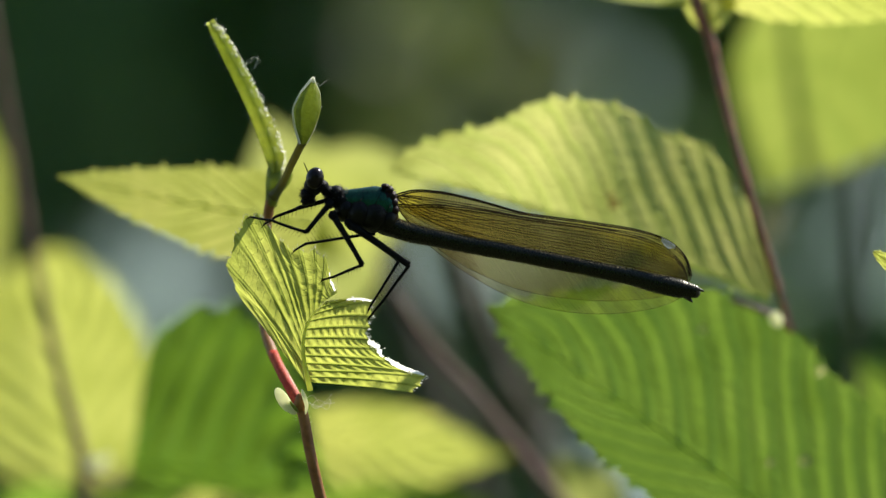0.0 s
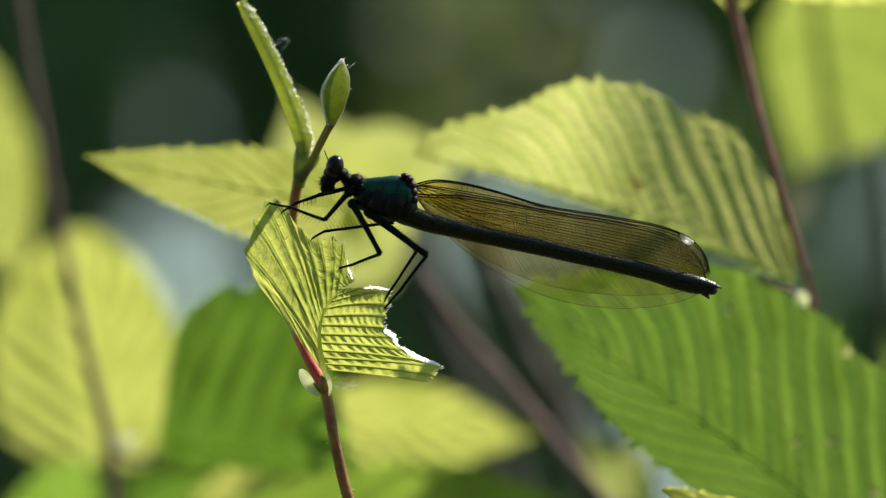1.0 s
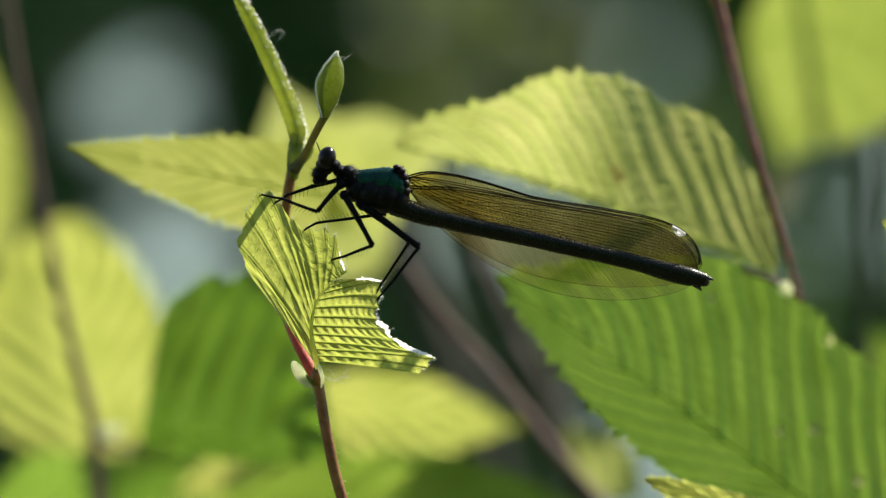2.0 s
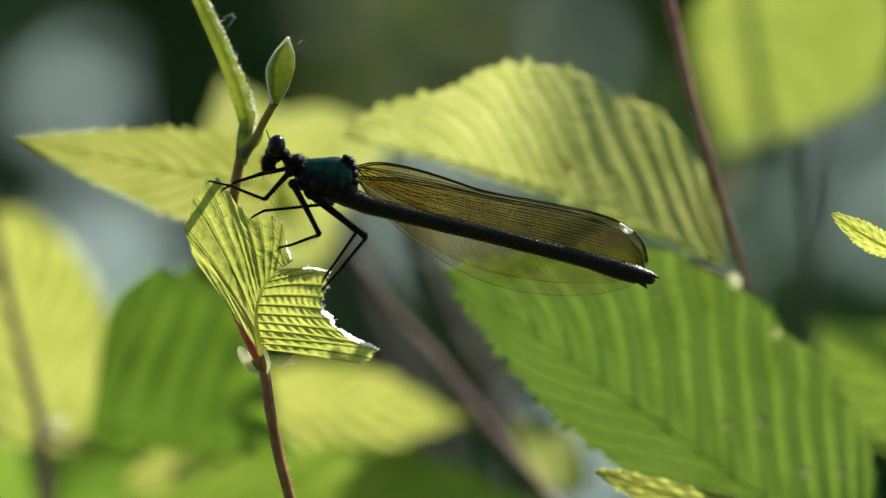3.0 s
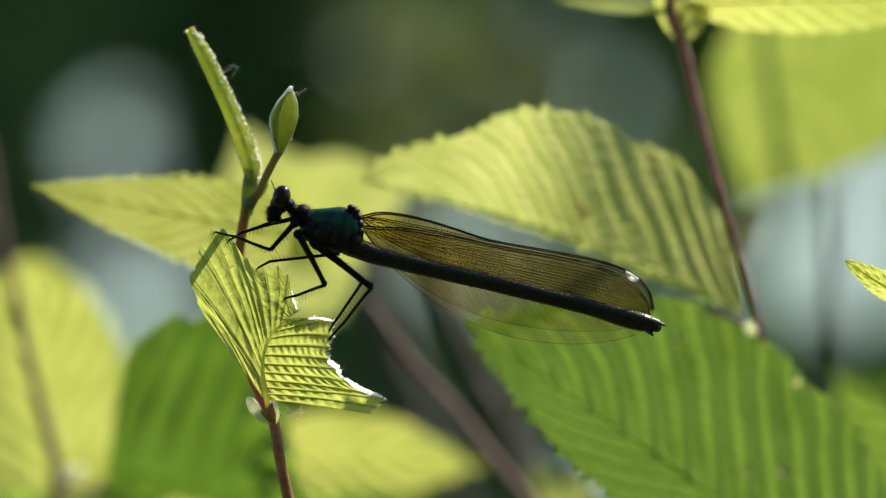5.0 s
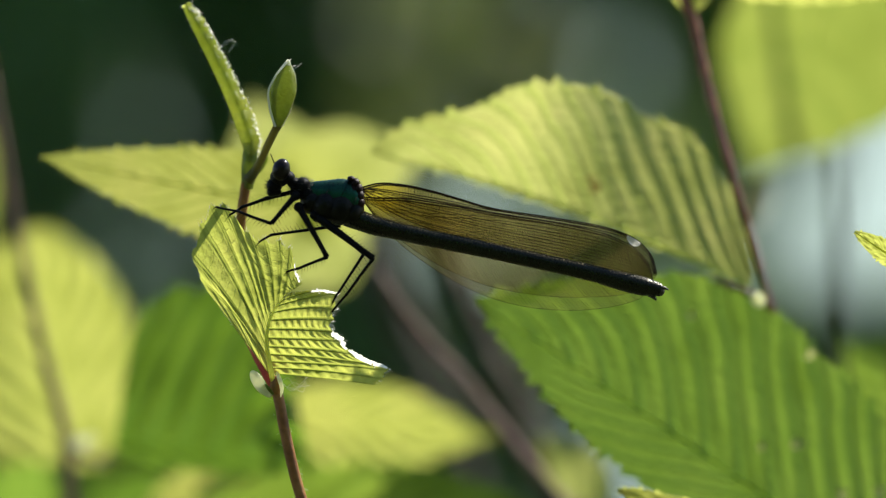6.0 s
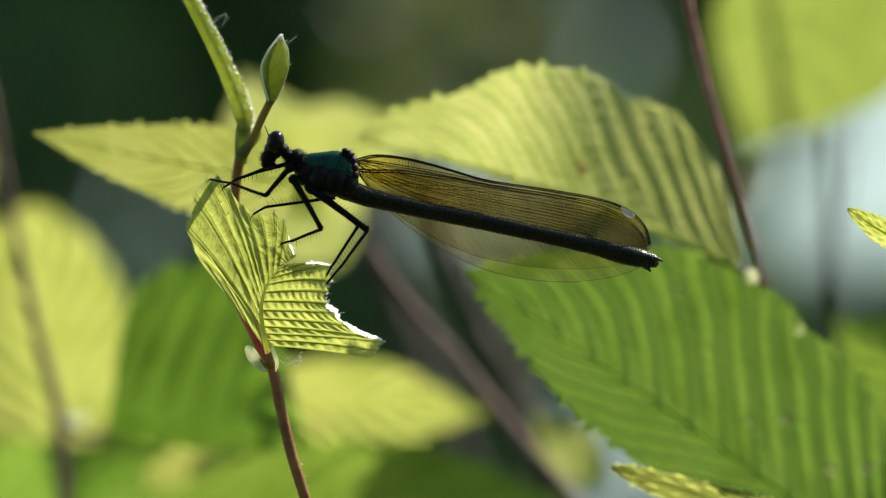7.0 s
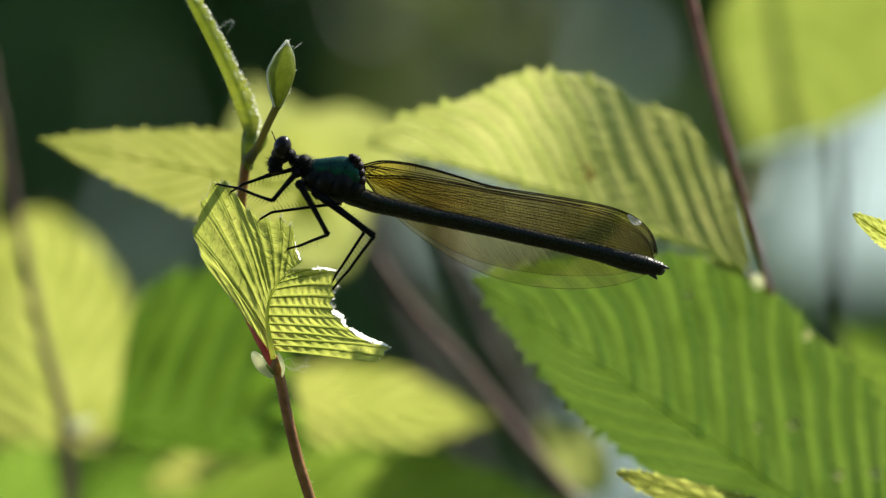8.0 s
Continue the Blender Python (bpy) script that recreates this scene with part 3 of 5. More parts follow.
def edge_twigs():
    t = thing("leafy_twig", at(1640, 430, 0.002), "twig with a small crisp young leaf", "twig", "shrub twigs")
    stem(t, [(1640, 430, 0.0), (1720, 700, 0.01), (1800, 2000, 0.03), (1850, 9800, 0.06)], 6, 14, BARK, n=40)
    leaf(t, (1645, 450), (1500, 370), 21, 24, (0.002, 0.0, 0.002, -0.002), 6, YOUNG, RIB, 8, 0.16, 0.0004, 8, "small crisp young leaf", None, 10, puff=0.0002, profile=BLUNT)
    leaf(t, (1440, 925), (1080, 826), 30, 26, (-0.012, -0.014, 0.0006, -0.0008), 6, YOUNG, RIB, 8, 0.16, 0.0006, 9, "crinkled young leaf seen edge on", None, 11, puff=0.0005, profile=ROUND)
    bm = bmesh.new()
    tube(bm, [Vector(p) for p in spline([at(1440, 925, -0.012), at(1600, 960, 0.0), at(1738, 900, 0.012)], 10)], 4 * U)
    part("petiole", bm, STALK, t)
    leaf(t, (1720, 780), (1475, 555), 95, 90, (0.1, 0.1, 0.0, 0.0), 0, BRIGHTGREEN, RIBG, 6, 0.3, 0.001, 9, "blurred bright green leaf", None, 12)
    leaf(t, (1075, 850), (945, 735), 50, 45, (0.11, 0.11, 0.0, 0.0), 0, LIME, RIBG, 10, 0.16, 0.0004, 7, "small bright green leaf", None, 13)
    return t


edge_twigs()


def left_twig():
    t = thing("leafy_twig", at(112, 750, 0.05), "brown twig with bright yellow-green leaves on side shoots", "twig", "shrub twigs")
    stem(t, [(-60, -80, 0.08), (-20, 150, 0.08), (20, 380, 0.08), (65, 590, 0.08), (105, 745, 0.08), (112, 900, 0.08), (150, 2200, 0.09), (260, 8200, 0.1)], 8, 17, TWIG, n=60)
    stem(t, [(108, 752, 0.08), (160, 775, 0.085), (240, 722, 0.09)], 8, 5, TWIG, "side_shoot", n=10)
    bm = bmesh.new()
    ball(bm, at(128, 746, 0.072), (20 * U, 9 * U, 17 * U))
    ball(bm, at(148, 738, 0.073), (10 * U, 7 * U, 12 * U))
    part("bud", bm, PALE, t, "pale bud at the fork")
    leaf(t, (100, 805), (60, 362), 185, 148, (0.135, 0.125, 0.0, 0.0), 0, YOUNG, RIB, 7, 0.4, 0.0012, 8, "rounded bright yellow leaf", None, 14, profile=ROUND)
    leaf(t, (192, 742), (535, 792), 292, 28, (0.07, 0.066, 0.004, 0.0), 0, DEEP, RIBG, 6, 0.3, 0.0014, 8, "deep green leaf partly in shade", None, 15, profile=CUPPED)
    leaf(t, (250, 860), (440, 775), 36, 28, (0.1, 0.1, 0.0, 0.0), 0, YOUNG, RIB, 10, 0.16, 0.0004, 7, "small bright leaf", None, 16)
    leaf(t, (-80, 950), (170, 790), 95, 80, (0.11, 0.1, 0.0, 0.0), 0, GREEN, RIBG, 10, 0.16, 0.0004, 7, "green leaf low on the twig", None, 17)
    leaf(t, (130, 1010), (420, 815), 85, 70, (0.13, 0.125, 0.0, 0.0), 0, GREEN, RIBG, 10, 0.16, 0.0004, 7, "green leaf low on the twig", None, 28)
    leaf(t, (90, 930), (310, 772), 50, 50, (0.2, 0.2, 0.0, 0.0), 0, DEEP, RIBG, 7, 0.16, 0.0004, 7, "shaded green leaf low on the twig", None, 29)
    leaf(t, (-190, 10), (-45, 465), 88, 150, (0.15, 0.15, 0.0, 0.0), 0, YOUNG, RIB, 10, 0.16, 0.0004, 7, "bright leaf behind the twig", None, 27)
    return t


left_twig()


def middle_twig():
    t = thing("leafy_twig", at(700, 535, 0.05), "reddish twig behind the insect with bright leaves", "twig", "shrub twigs")
    stem(t, [(655, 440, 0.08), (700, 508, 0.08), (740, 560, 0.08), (800, 622, 0.08), (847, 682, 0.08), (896, 746, 0.08), (990, 856, 0.08), (1058, 936, 0.08), (1200, 2300, 0.09), (1250, 8200, 0.1)], 8, 17, TWIG, n=60)
    leaf(t, (520, 325), (60, 236), 88, 84, (0.034, 0.03, 0.0008, -0.0008), 4, SPEARLEAF, RIB, 10, 0.3, 0.0003, 15, "pointed bright yellow-green leaf", None, 18, profile=SPEAR)
    leaf(t, (600, 470), (430, 128), 150, 100, (0.128, 0.116, 0.0, 0.0), 0, LIME, RIB, 12, 0.16, 0.0004, 8, "bright leaf out of focus", None, 19)
    leaf(t, (440, 330), (742, 232), 100, 90, (0.118, 0.116, -0.003, 0.003), 0, LIME, RIB, 12, 0.16, 0.0004, 8, "bright leaf out of focus", None, 20)
    leaf(t, (430, 700), (860, 735), 80, 75, (0.106, 0.108, -0.002, 0.002), 0, YOUNG, RIB, 8, 0.3, 0.0012, 10, "bright yellow-green leaf", None, 21)
    leaf(t, (280, 915), (1010, 885), 125, 105, (0.085, 0.085, 0.0, 0.0), 0, BRIGHTGREEN, RIBG, 8, 0.3, 0.0010, 8, "green leaf below", None, 22)
    return t


middle_twig()


def rear_stems():
    t = thing("bare_stem", at(860, 600, 0.15), "thick grey-brown shrub stem in shade", "stem", "rear stems")
    stem(t, [(770, 350, 0.16), (800, 470, 0.15), (860, 600, 0.15), (940, 760, 0.15), (1020, 1000, 0.15), (1100, 6700, 0.16)], 26, 34, FARBARK, n=40)
    stem(t, [(905, 690, 0.15), (950, 640, 0.155), (975, 560, 0.16)], 8, 4, FARBARK, "side_twig", n=10)
    t = thing("bare_stem", at(720, 580, 0.25), "thick brown shrub stem in shade", "stem", "rear stems")
    stem(t, [(600, 300, 0.27), (650, 420, 0.25), (720, 580, 0.25), (790, 760, 0.25), (880, 1100, 0.25), (950, 6900, 0.26)], 52, 60, REARBARK, n=40)
    stem(t, [(760, 690, 0.25), (840, 620, 0.255), (890, 520, 0.26)], 12, 6, REARBARK, "side_twig", n=10)
    t = thing("bare_stem", at(1470, 400, 0.14), "thin dark upright shrub stem", "stem", "rear stems")
    stem(t, [(1440, -500, 0.14), (1462, 100, 0.14), (1470, 400, 0.14), (1474, 800, 0.14), (1480, 7200, 0.14)], 11, 14, FARBARK, n=40)
    stem(t, [(1470, 430, 0.14), (1500, 330, 0.14), (1512, 180, 0.145), (1530, -60, 0.15)], 6, 4, FARBARK, "side_twig", n=12)

rear_stems()


# ---- the sprig that the insect sits on ----
def sprig():
    o = at(478, 640)
    t = thing("young_sprig", o, "upright red-stemmed sprig with a pleated young leaf and a bud", "twig", "shrub twigs")
    stem(t, [(427, 262, 0.0070), (417, 330, 0.0080), (412, 400, 0.0105), (412, 480, 0.011), (430, 550, 0.006), (458, 603, 0.002), (478, 640, 0.0005), (496, 720, 0), (515, 800, 0), (540, 882, 0), (640, 1500, 0.002), (760, 9870, 0.03)], 9.5, 10, SPRIGBARK, n=110, knots=0.015)
    stem(t, [(478, 640, 0.0), (456, 603, 0.0015), (430, 550, 0.0055)], 10, 9, RED, "petiole", "bright red petiole", n=12, knots=0.04)
    # young leaf still folded along its rib
    rng = random.Random(4)
    cl = spline([(432, 244), (431, 208), (420, 172), (400, 124), (377, 76), (351, 26), (331, -10), (314, -36)], 46)
    wl = spline([(7,), (15.5,), (16.5,), (15,), (14,), (13,), (11.5,), (6,)], 46)
    bm = bmesh.new()
    uvl = bm.loops.layers.uv.new("UVMap")
    grid = []
    for i, ((x, y), (w,)) in enumerate(zip(cl, wl)):
        (x0, y0), (x1, y1) = cl[max(i - 1, 0)], cl[min(i + 1, 45)]
        ln = math.hypot(x1 - x0, y1 - y0)
        nx, ny = -(y1 - y0) / ln, (x1 - x0) / ln
        saw = 4 * ((i * 1.7) % 1.0)
        row = []
        for j in range(9):
            s = j / 8
            c = -1 + 2 * abs(2 * s - 1)
            depth = (0.0011 if s > 0.5 else -0.0011) * math.cos(c * math.pi / 2) * (w / 20) + 0.0003 * math.sin(i * 1.3) * (1 - abs(c))
            off = c * w + (saw if j in (0, 8) else 0)
            row.append(bm.verts.new(at(x + nx * off, y + ny * off, depth + 0.0068)))
        grid.append(row)
    for i in range(45):
        for j in range(8):
            f = bm.faces.new((grid[i][j], grid[i][j + 1], grid[i + 1][j + 1], grid[i + 1][j]))
            for l, (a, b) in zip(f.loops, ((i, j), (i, j + 1), (i + 1, j + 1), (i + 1, j))):
                # shade along the fold, painted: the vein colour darkens the middle
                l[uvl].uv = (1.0 - 0.5 * abs(-1 + 2 * abs(b / 4 - 1)) ** 0.7, 0.5)
    fold = part("folded_leaf", bm, FOLDED, t, "young yellow-green leaf still folded, hairy along its edge")
    bm = bmesh.new()
    for i in range(0, 46, 1):
        x, y = cl[i]
        for k in range(4):
            s = rng.choice((1, 1, 1, 1, -1))
            hair(bm, at(x + s * (wl[i][0] + rng.uniform(-2, 3)), y + rng.uniform(-5, 5), rng.uniform(-0.0006, 0.0006) + 0.0068), (s, rng.uniform(-1, 1), rng.uniform(-0.2, 0.8)), rng.uniform(4, 9) * U, 0.95 * U)
    part("edge_hairs", bm, HAIR, fold, "fine pale hairs", kind="stuff")
    # pale beads on the hairy margin; its sunlit sparkle is put into their colour
    bm = bmesh.new()
    for i in range(6, 44):
        x, y = cl[i]
        for k in range(2):
            ball(bm, at(x + wl[i][0] * rng.uniform(0.75, 1.05), y - wl[i][0] * 0.35 + rng.uniform(-4, 4), 0.0067 + rng.uniform(-0.0003, 0.0005)), tuple(rng.uniform(1.3, 3.6) * U for _ in range(3)), None, 4, 6)
    part("margin", bm, WHITE_EDGE, fold, "beaded hairy margin, its sunlit sparkle painted pale", kind="stuff")
    # stipule sheath at the fork, and two loose flaps
    bm = bmesh.new()
    line = [Vector(p) for p in spline([at(426, 290, 0.0072), at(428, 270, 0.0070), at(430, 248, 0.0069), at(431, 226, 0.0069), at(430, 202, 0.0069)], 16)]
    uvl = bm.loops.layers.uv.new("UVMap")
    tube(bm, line, [r[0] * U for r in spline([(10.5,), (12.5,), (14.5,), (13.5,), (4,)], 16)], 12, 0.7)
    for f in bm.faces:
        for l in f.loops:
            l[uvl].uv = (0.5 + 6 * (l.vert.co.x - line[8].x) / 0.001 * 0.1, 0.5)
    part("stipule", bm, SHEATH, t, "green stipule sheath")
    for x, y, rx, rz, turn in ((450, 249, 7, 22, 34),):
        bm = bmesh.new()
        ball(bm, at(x, y, 0.0070), (rx * U, 5 * U, rz * U), pose(0, 0, 0, 0, turn, 0))
        part("stipule", bm, FOLDED, t, "thin pale flap of the sheath")
    bm = bmesh.new()
    tube(bm, [Vector(p) for p in spline([at(428, 276, 0.0065), at(445, 250, 0.0058), at(461, 215, 0.0036), at(480, 176, 0.0008)], 14)], [10 * U, 10 * U, 9 * U, 8 * U, 7.5 * U, 7 * U, 7 * U, 7 * U, 7 * U, 7 * U, 7 * U, 7 * U, 7 * U, 8 * U])
    part("bud_stalk", bm, BUDSTALK, t, "green-brown bud stalk")
    # the bud: two clasping scales
    for side, mat in ((-1, BUDSCALE), (1, BUDSCALE)):
        bm = bmesh.new()
        uvl = bm.loops.layers.uv.new("UVMap")
        ax = spline([(481, 180), (484, 150), (487, 118), (493, 88), (497, 64)], 22)
        wd = spline([(6,), (18,), (24,), (17,), (2,)], 22)
        rows = []
        for i in range(22):
            r = []
            for j in range(13):
                a = math.pi * (j / 12) * 1.16 - 0.25 + (0 if side < 0 else math.pi)
                r.append(bm.verts.new(at(ax[i][0] - math.cos(a + 0.9) * wd[i][0] * (1.04 if side < 0 else 1.0), ax[i][1], 0.0008 - math.sin(a + 0.9) * wd[i][0] * U * 0.8)))
            rows.append(r)
        for i in range(21):
            for j in range(12):
                f = bm.faces.new((rows[i][j], rows[i][j + 1], rows[i + 1][j + 1], rows[i + 1][j]))
                for l in f.loops:
                    l[uvl].uv = (j * 0.5 + 0.2, i / 21)
        part("bud_scale", bm, mat, t, "green bud scale with a paler edge")
    bm = bmesh.new()
    tube(bm, [at(ax[i][0] - wd[i][0] * 1.0, ax[i][1], 0.0005) for i in range(22)], [2.3 * U] * 22, 6)
    tube(bm, [at(ax[i][0] + wd[i][0] * 0.98, ax[i][1], 0.0007) for i in range(22)], [1.2 * U] * 22, 6)
    ball(bm, at(497, 68, 0.0007), (5 * U, 4 * U, 8 * U))
    part("scale_edge", bm, WHITE_EDGE, t, "cream edge of the bud scales")
    bm = bmesh.new()
    for k in range(5):
        x0, y0 = rng.uniform(484, 500), rng.uniform(625, 645)
        tube(bm, [Vector(p) for p in spline([at(x0, y0, -0.001), at(x0 + 12, y0 + rng.uniform(-12, 14), -0.001), at(x0 + 28, y0 + rng.uniform(-10, 10), -0.0005), at(x0 + rng.uniform(30, 44), y0 + rng.uniform(-14, 8), 0)], 12)], 0.3 * U, 4)
    part("silk", bm, HAIR, t, "loose silk threads at the node")
    bm = bmesh.new()
    hair(bm, at(497, 66, 0.0008), (0.5, 0, 0.6), 10 * U, 1.6 * U)
    hair(bm, at(508, 78, 0.0008), (0.75, 0, 0.6), 24 * U, 0.45 * U)
    for k in range(16):
        a = rng.random()
        x, y = ax[int(a * 21)]
        hair(bm, at(x + rng.choice((-1, 1)) * wd[int(a * 21)][0], y, 0.0008), (rng.uniform(-1, 1), 0, rng.uniform(-0.2, 1)), rng.uniform(4, 8) * U, 0.5 * U)
    part("bud_hairs", bm, HAIR, t, "fine pale hairs", kind="stuff")
    # stipule at the node
    bm = bmesh.new()
    ball(bm, at(449, 633, -0.0008), (11 * U, 2.5 * U, 25 * U), pose(0, 0, 0, 0, -32, 0))
    ball(bm, at(462, 648, -0.0008), (8 * U, 2.5 * U, 14 * U), pose(0, 0, 0, 0, -46, 0))
    part("stipule", bm, PALE, t, "pale papery stipule")
    bm = bmesh.new()
    ball(bm, at(468, 645, -0.0010), (3 * U, 2.5 * U, 13 * U), pose(0, 0, 0, 0, -38, 0))
    part("stipule", bm, FOLDED, t, "yellow-green inner stipule")
    bm = bmesh.new()
    tube(bm, [Vector(p) for p in spline([at(481, 614, -0.0006), at(486, 628, -0.0009), at(490, 643, -0.0008), at(488, 658, -0.0005)], 10)], [1.5 * U, 3 * U, 3.8 * U, 4 * U, 4 * U, 3.8 * U, 3.5 * U, 3 * U, 2.2 * U, 1 * U], 7)
    part("stipule", bm, PALE, t, "pale scar strip beside the node")
    bm = bmesh.new()
    ball(bm, at(479, 638, 0), (11.5 * U, 11 * U, 18 * U))
    part("node", bm, SPRIGBARK, t)
    # stem hairs
    bm = bmesh.new()
    for k in range(36):
        y = rng.uniform(640, 900)
        x = np.interp(y, [640, 720, 800, 882], [478, 496, 515, 540])
        s = rng.choice((-1, 1))
        hair(bm, at(x + s * 11, y), (s, rng.uniform(-0.6, 0.6), rng.uniform(-0.5, 0.5)), rng.uniform(3, 9) * U, 0.3 * U)
    part("stem_hairs", bm, HAIR, t, "fine pale hairs", kind="stuff")
    # web of fluff on the folded leaf
    bm = bmesh.new()
    for k in range(4):
        tube(bm, [Vector(p) for p in spline([at(375 + rng.uniform(-4, 4), 42 + rng.uniform(-4, 4), 0.0068), at(388, 30 + rng.uniform(-5, 8), 0.0068), at(404 + rng.uniform(-6, 6), 28 + rng.uniform(-6, 6), 0.0068), at(398 + rng.uniform(-8, 8), 42 + rng.uniform(-6, 6), 0.0068), at(390, 50, 0.0068)], 14)], 0.2 * U, 4)
    part("fluff", bm, HAIR, t, "wisp of grey fluff")
    return t


SPRIG = sprig()


def pleated_half(bm, veins, per, across, pleat, puff, tooth, rng):
    """Half a young leaf: side veins given as (rib, bend, edge) bows, puffed and folded between them; returns the rows' edges."""
    uvl = bm.loops.layers.uv.new("UVMap") if not bm.loops.layers.uv else bm.loops.layers.uv[0]
    n = (len(veins) - 1) * per + 1
    ribs, bows, edges = (spline([at(*v[k]) for v in veins], n) for k in range(3))
    shift = [rng.uniform(0, 1) for _ in veins]
    high = [rng.uniform(0.65, 1.3) for _ in veins]
    grid, uvs, rim = [], [], []
    for i in range(n):
        w = i / per
        k = min(int(w), len(veins) - 2)
        f = w - k
        a, b, c = (Vector(q[i]) for q in (ribs, bows, edges))
        out = (c - b).normalized()
        c = c + out * tooth * U * ((1.1 * max(0, 1 - 2.6 * min(f, 1 - f)) - 0.25) + 0.35 * abs(math.sin(f * 9.4 + shift[k] * 6)))
        line, luv = [], []
        for j in range(across + 1):
            u = j / across
            p = a * (1 - u) ** 2 + b * (2 * u * (1 - u)) + c * u * u
            fold = (abs(math.sin(math.pi * f)) ** 0.75 - 0.5) * pleat * high[k] * min(1, 0.25 + u * 3.5) * (0.85 + 0.9 * noise.noise(Vector((u * 4.2, k * 1.7, 9 + shift[0]))))
            cells = math.sin(math.pi * f) * 0.5 * math.sin(2 * math.pi * (u * 9 + shift[k] + 0.3 * f)) * puff * high[k] * (1 - 0.6 * u)
            crumple = 0.00012 * noise.noise(Vector((u * 7, w * 0.9, 3 + shift[0])))
            line.append(bm.verts.new(p + Vector((0, -fold - cells + crumple, 0.12 * fold))))
            luv.append((w + 50.0, u))
        grid.append(line)
        uvs.append(luv)
        rim.append((line[0].co.copy(), line[-1].co.copy()))
    for i in range(n - 1):
        for j in range(across):
            f = bm.faces.new((grid[i][j], grid[i][j + 1], grid[i + 1][j + 1], grid[i + 1][j]))
            for l, t in zip(f.loops, (uvs[i][j], uvs[i][j + 1], uvs[i + 1][j + 1], uvs[i + 1][j])):
                l[uvl].uv = t
    return rim


def gripped_leaf():
    """The pleated leaf: one half fans upwards, the other is bent away, its outer end eaten."""
    a, b, c = 0.0008, 0.0022, 0.0024
    upright = [((470, 618, 0.0), (450, 588, a), (418, 548, a)), ((465, 598, 0.0004), (424, 512, 0.0014), (352, 452, b)), ((461, 578, a), (402, 480, 0.0016), (334, 408, b)), ((459, 560, 0.001), (412, 448, 0.0018), (350, 356, c)),
               ((460, 546, 0.0012), (424, 434, 0.0018), (368, 322, c)), ((462, 531, 0.0013), (434, 424, 0.0018), (388, 319, c)), ((465, 518, 0.0014), (446, 426, 0.0018), (411, 345, c)),
               ((469, 507, 0.0015), (458, 430, 0.002), (434, 371, c)), ((475, 497, 0.0016), (476, 440, 0.0021), (460, 383, c)),
               ((482, 488, 0.0017), (490, 440, 0.0022), (486, 384, c)), ((491, 478, 0.0018), (500, 445, 0.0022), (502, 398, c)), ((502, 468, 0.002), (512, 462, 0.0022), (518, 458, c))]
    bent = [((474, 612, 0.0), (560, 618, 0.0010), (650, 632, 0.0026)), ((472, 602, 0.0002), (570, 604, 0.0010), (664, 620, 0.0026)), ((470, 591, 0.0004), (570, 594, 0.0008), (674, 604, 0.0024)),
            ((467, 578, 0.0007), (560, 582, 0.0008), (644, 594, 0.0022)), ((465, 564, a), (550, 567, 0.0008), (610, 574, 0.002)), ((464, 549, 0.001), (540, 550, 0.0006), (588, 552, 0.0018)),
            ((466, 533, 0.0012), (535, 532, 0.0006), (574, 536, 0.0018)), ((470, 517, 0.0014), (530, 512, 0.0006), (576, 515, 0.002)), ((476, 503, 0.0015), (535, 489, a), (581, 496, b)),
            ((484, 491, 0.0017), (538, 474, 0.001), (582, 471, b)), ((493, 481, 0.0019), (530, 466, 0.0014), (558, 466, b)), ((502, 470, 0.002), (520, 463, 0.002), (534, 467, b))]
    def nearer(q):
        """The blade leans towards the viewer, away from the stem behind it."""
        return q[0], q[1], q[2] - 0.0021 * min(1, math.hypot(q[0] - 474, q[1] - 626) / 150)

    upright, bent = ([tuple(nearer(q) for q in v) for v in half] for half in (upright, bent))
    rng = random.Random(31)
    bm = bmesh.new()
    tall = pleated_half(bm, upright, 16, 60, 0.00020, 0.00006, 9, rng)
    low = pleated_half(bm, bent, 14, 60, 0.00015, 0.00023, 5, rng)
    blade = part("leaf", bm, PLEAT, SPRIG, "pleated yellow-green young leaf with an eaten edge", at(478, 640))
    bm = bmesh.new()
    q = [Vector(p) for p in spline([at(474, 626, -0.0002), at(468, 596, -0.0005), at(463, 566, -0.0005), at(463, 540, -0.0006), at(468, 516, -0.0007), at(478, 496, -0.0007), at(492, 478, -0.0004)], 24)]
    tube(bm, q, [(5.2 - 4.4 * k / 23) * U for k in range(24)], 8)
    part("midrib", bm, RIB, blade)
    rng = random.Random(8)
    # white strips and beads along the torn edge stand in for sun glints
    for rim, i0, i1, r in ((low, 30, 60, 8.0), (low, 60, 84, 8.0), (low, 128, 154, 3.5), (tall, 166, 176, 2.0)):
        bm = bmesh.new()
        last = None
        for i in range(i0, i1):
            root, e = rim[i]
            w = (e - root).normalized() * 0.5 + Vector((0.35, 0, 0.8))
            k = r * U * (0.75 + 0.5 * noise.noise(Vector((i * 0.35, i0, 2)))) * math.sin(math.pi * (i - i0 + 0.6) / (i1 - i0 + 0.2)) ** 0.6
            pair = [bm.verts.new(e - w * 2 * U + Vector((0, -0.0002, 0))), bm.verts.new(e + w * k * 0.6 + Vector((0, -0.0005, 0))), bm.verts.new(e + w * k + Vector((0, -0.0009, 0)))]
            if last:
                for g in (0, 1):
                    bm.faces.new((last[g], pair[g], pair[g + 1], last[g + 1]))
            last = pair
        for i in range(i0, i1, 2):
            if rng.random() < 0.4:
                ball(bm, rim[i][1] + Vector((rng.uniform(-4, 4) * U, -0.0004, rng.uniform(-3, 6) * U)), tuple(rng.uniform(1.0, 2.5) * U for _ in range(3)), None, 5, 7)
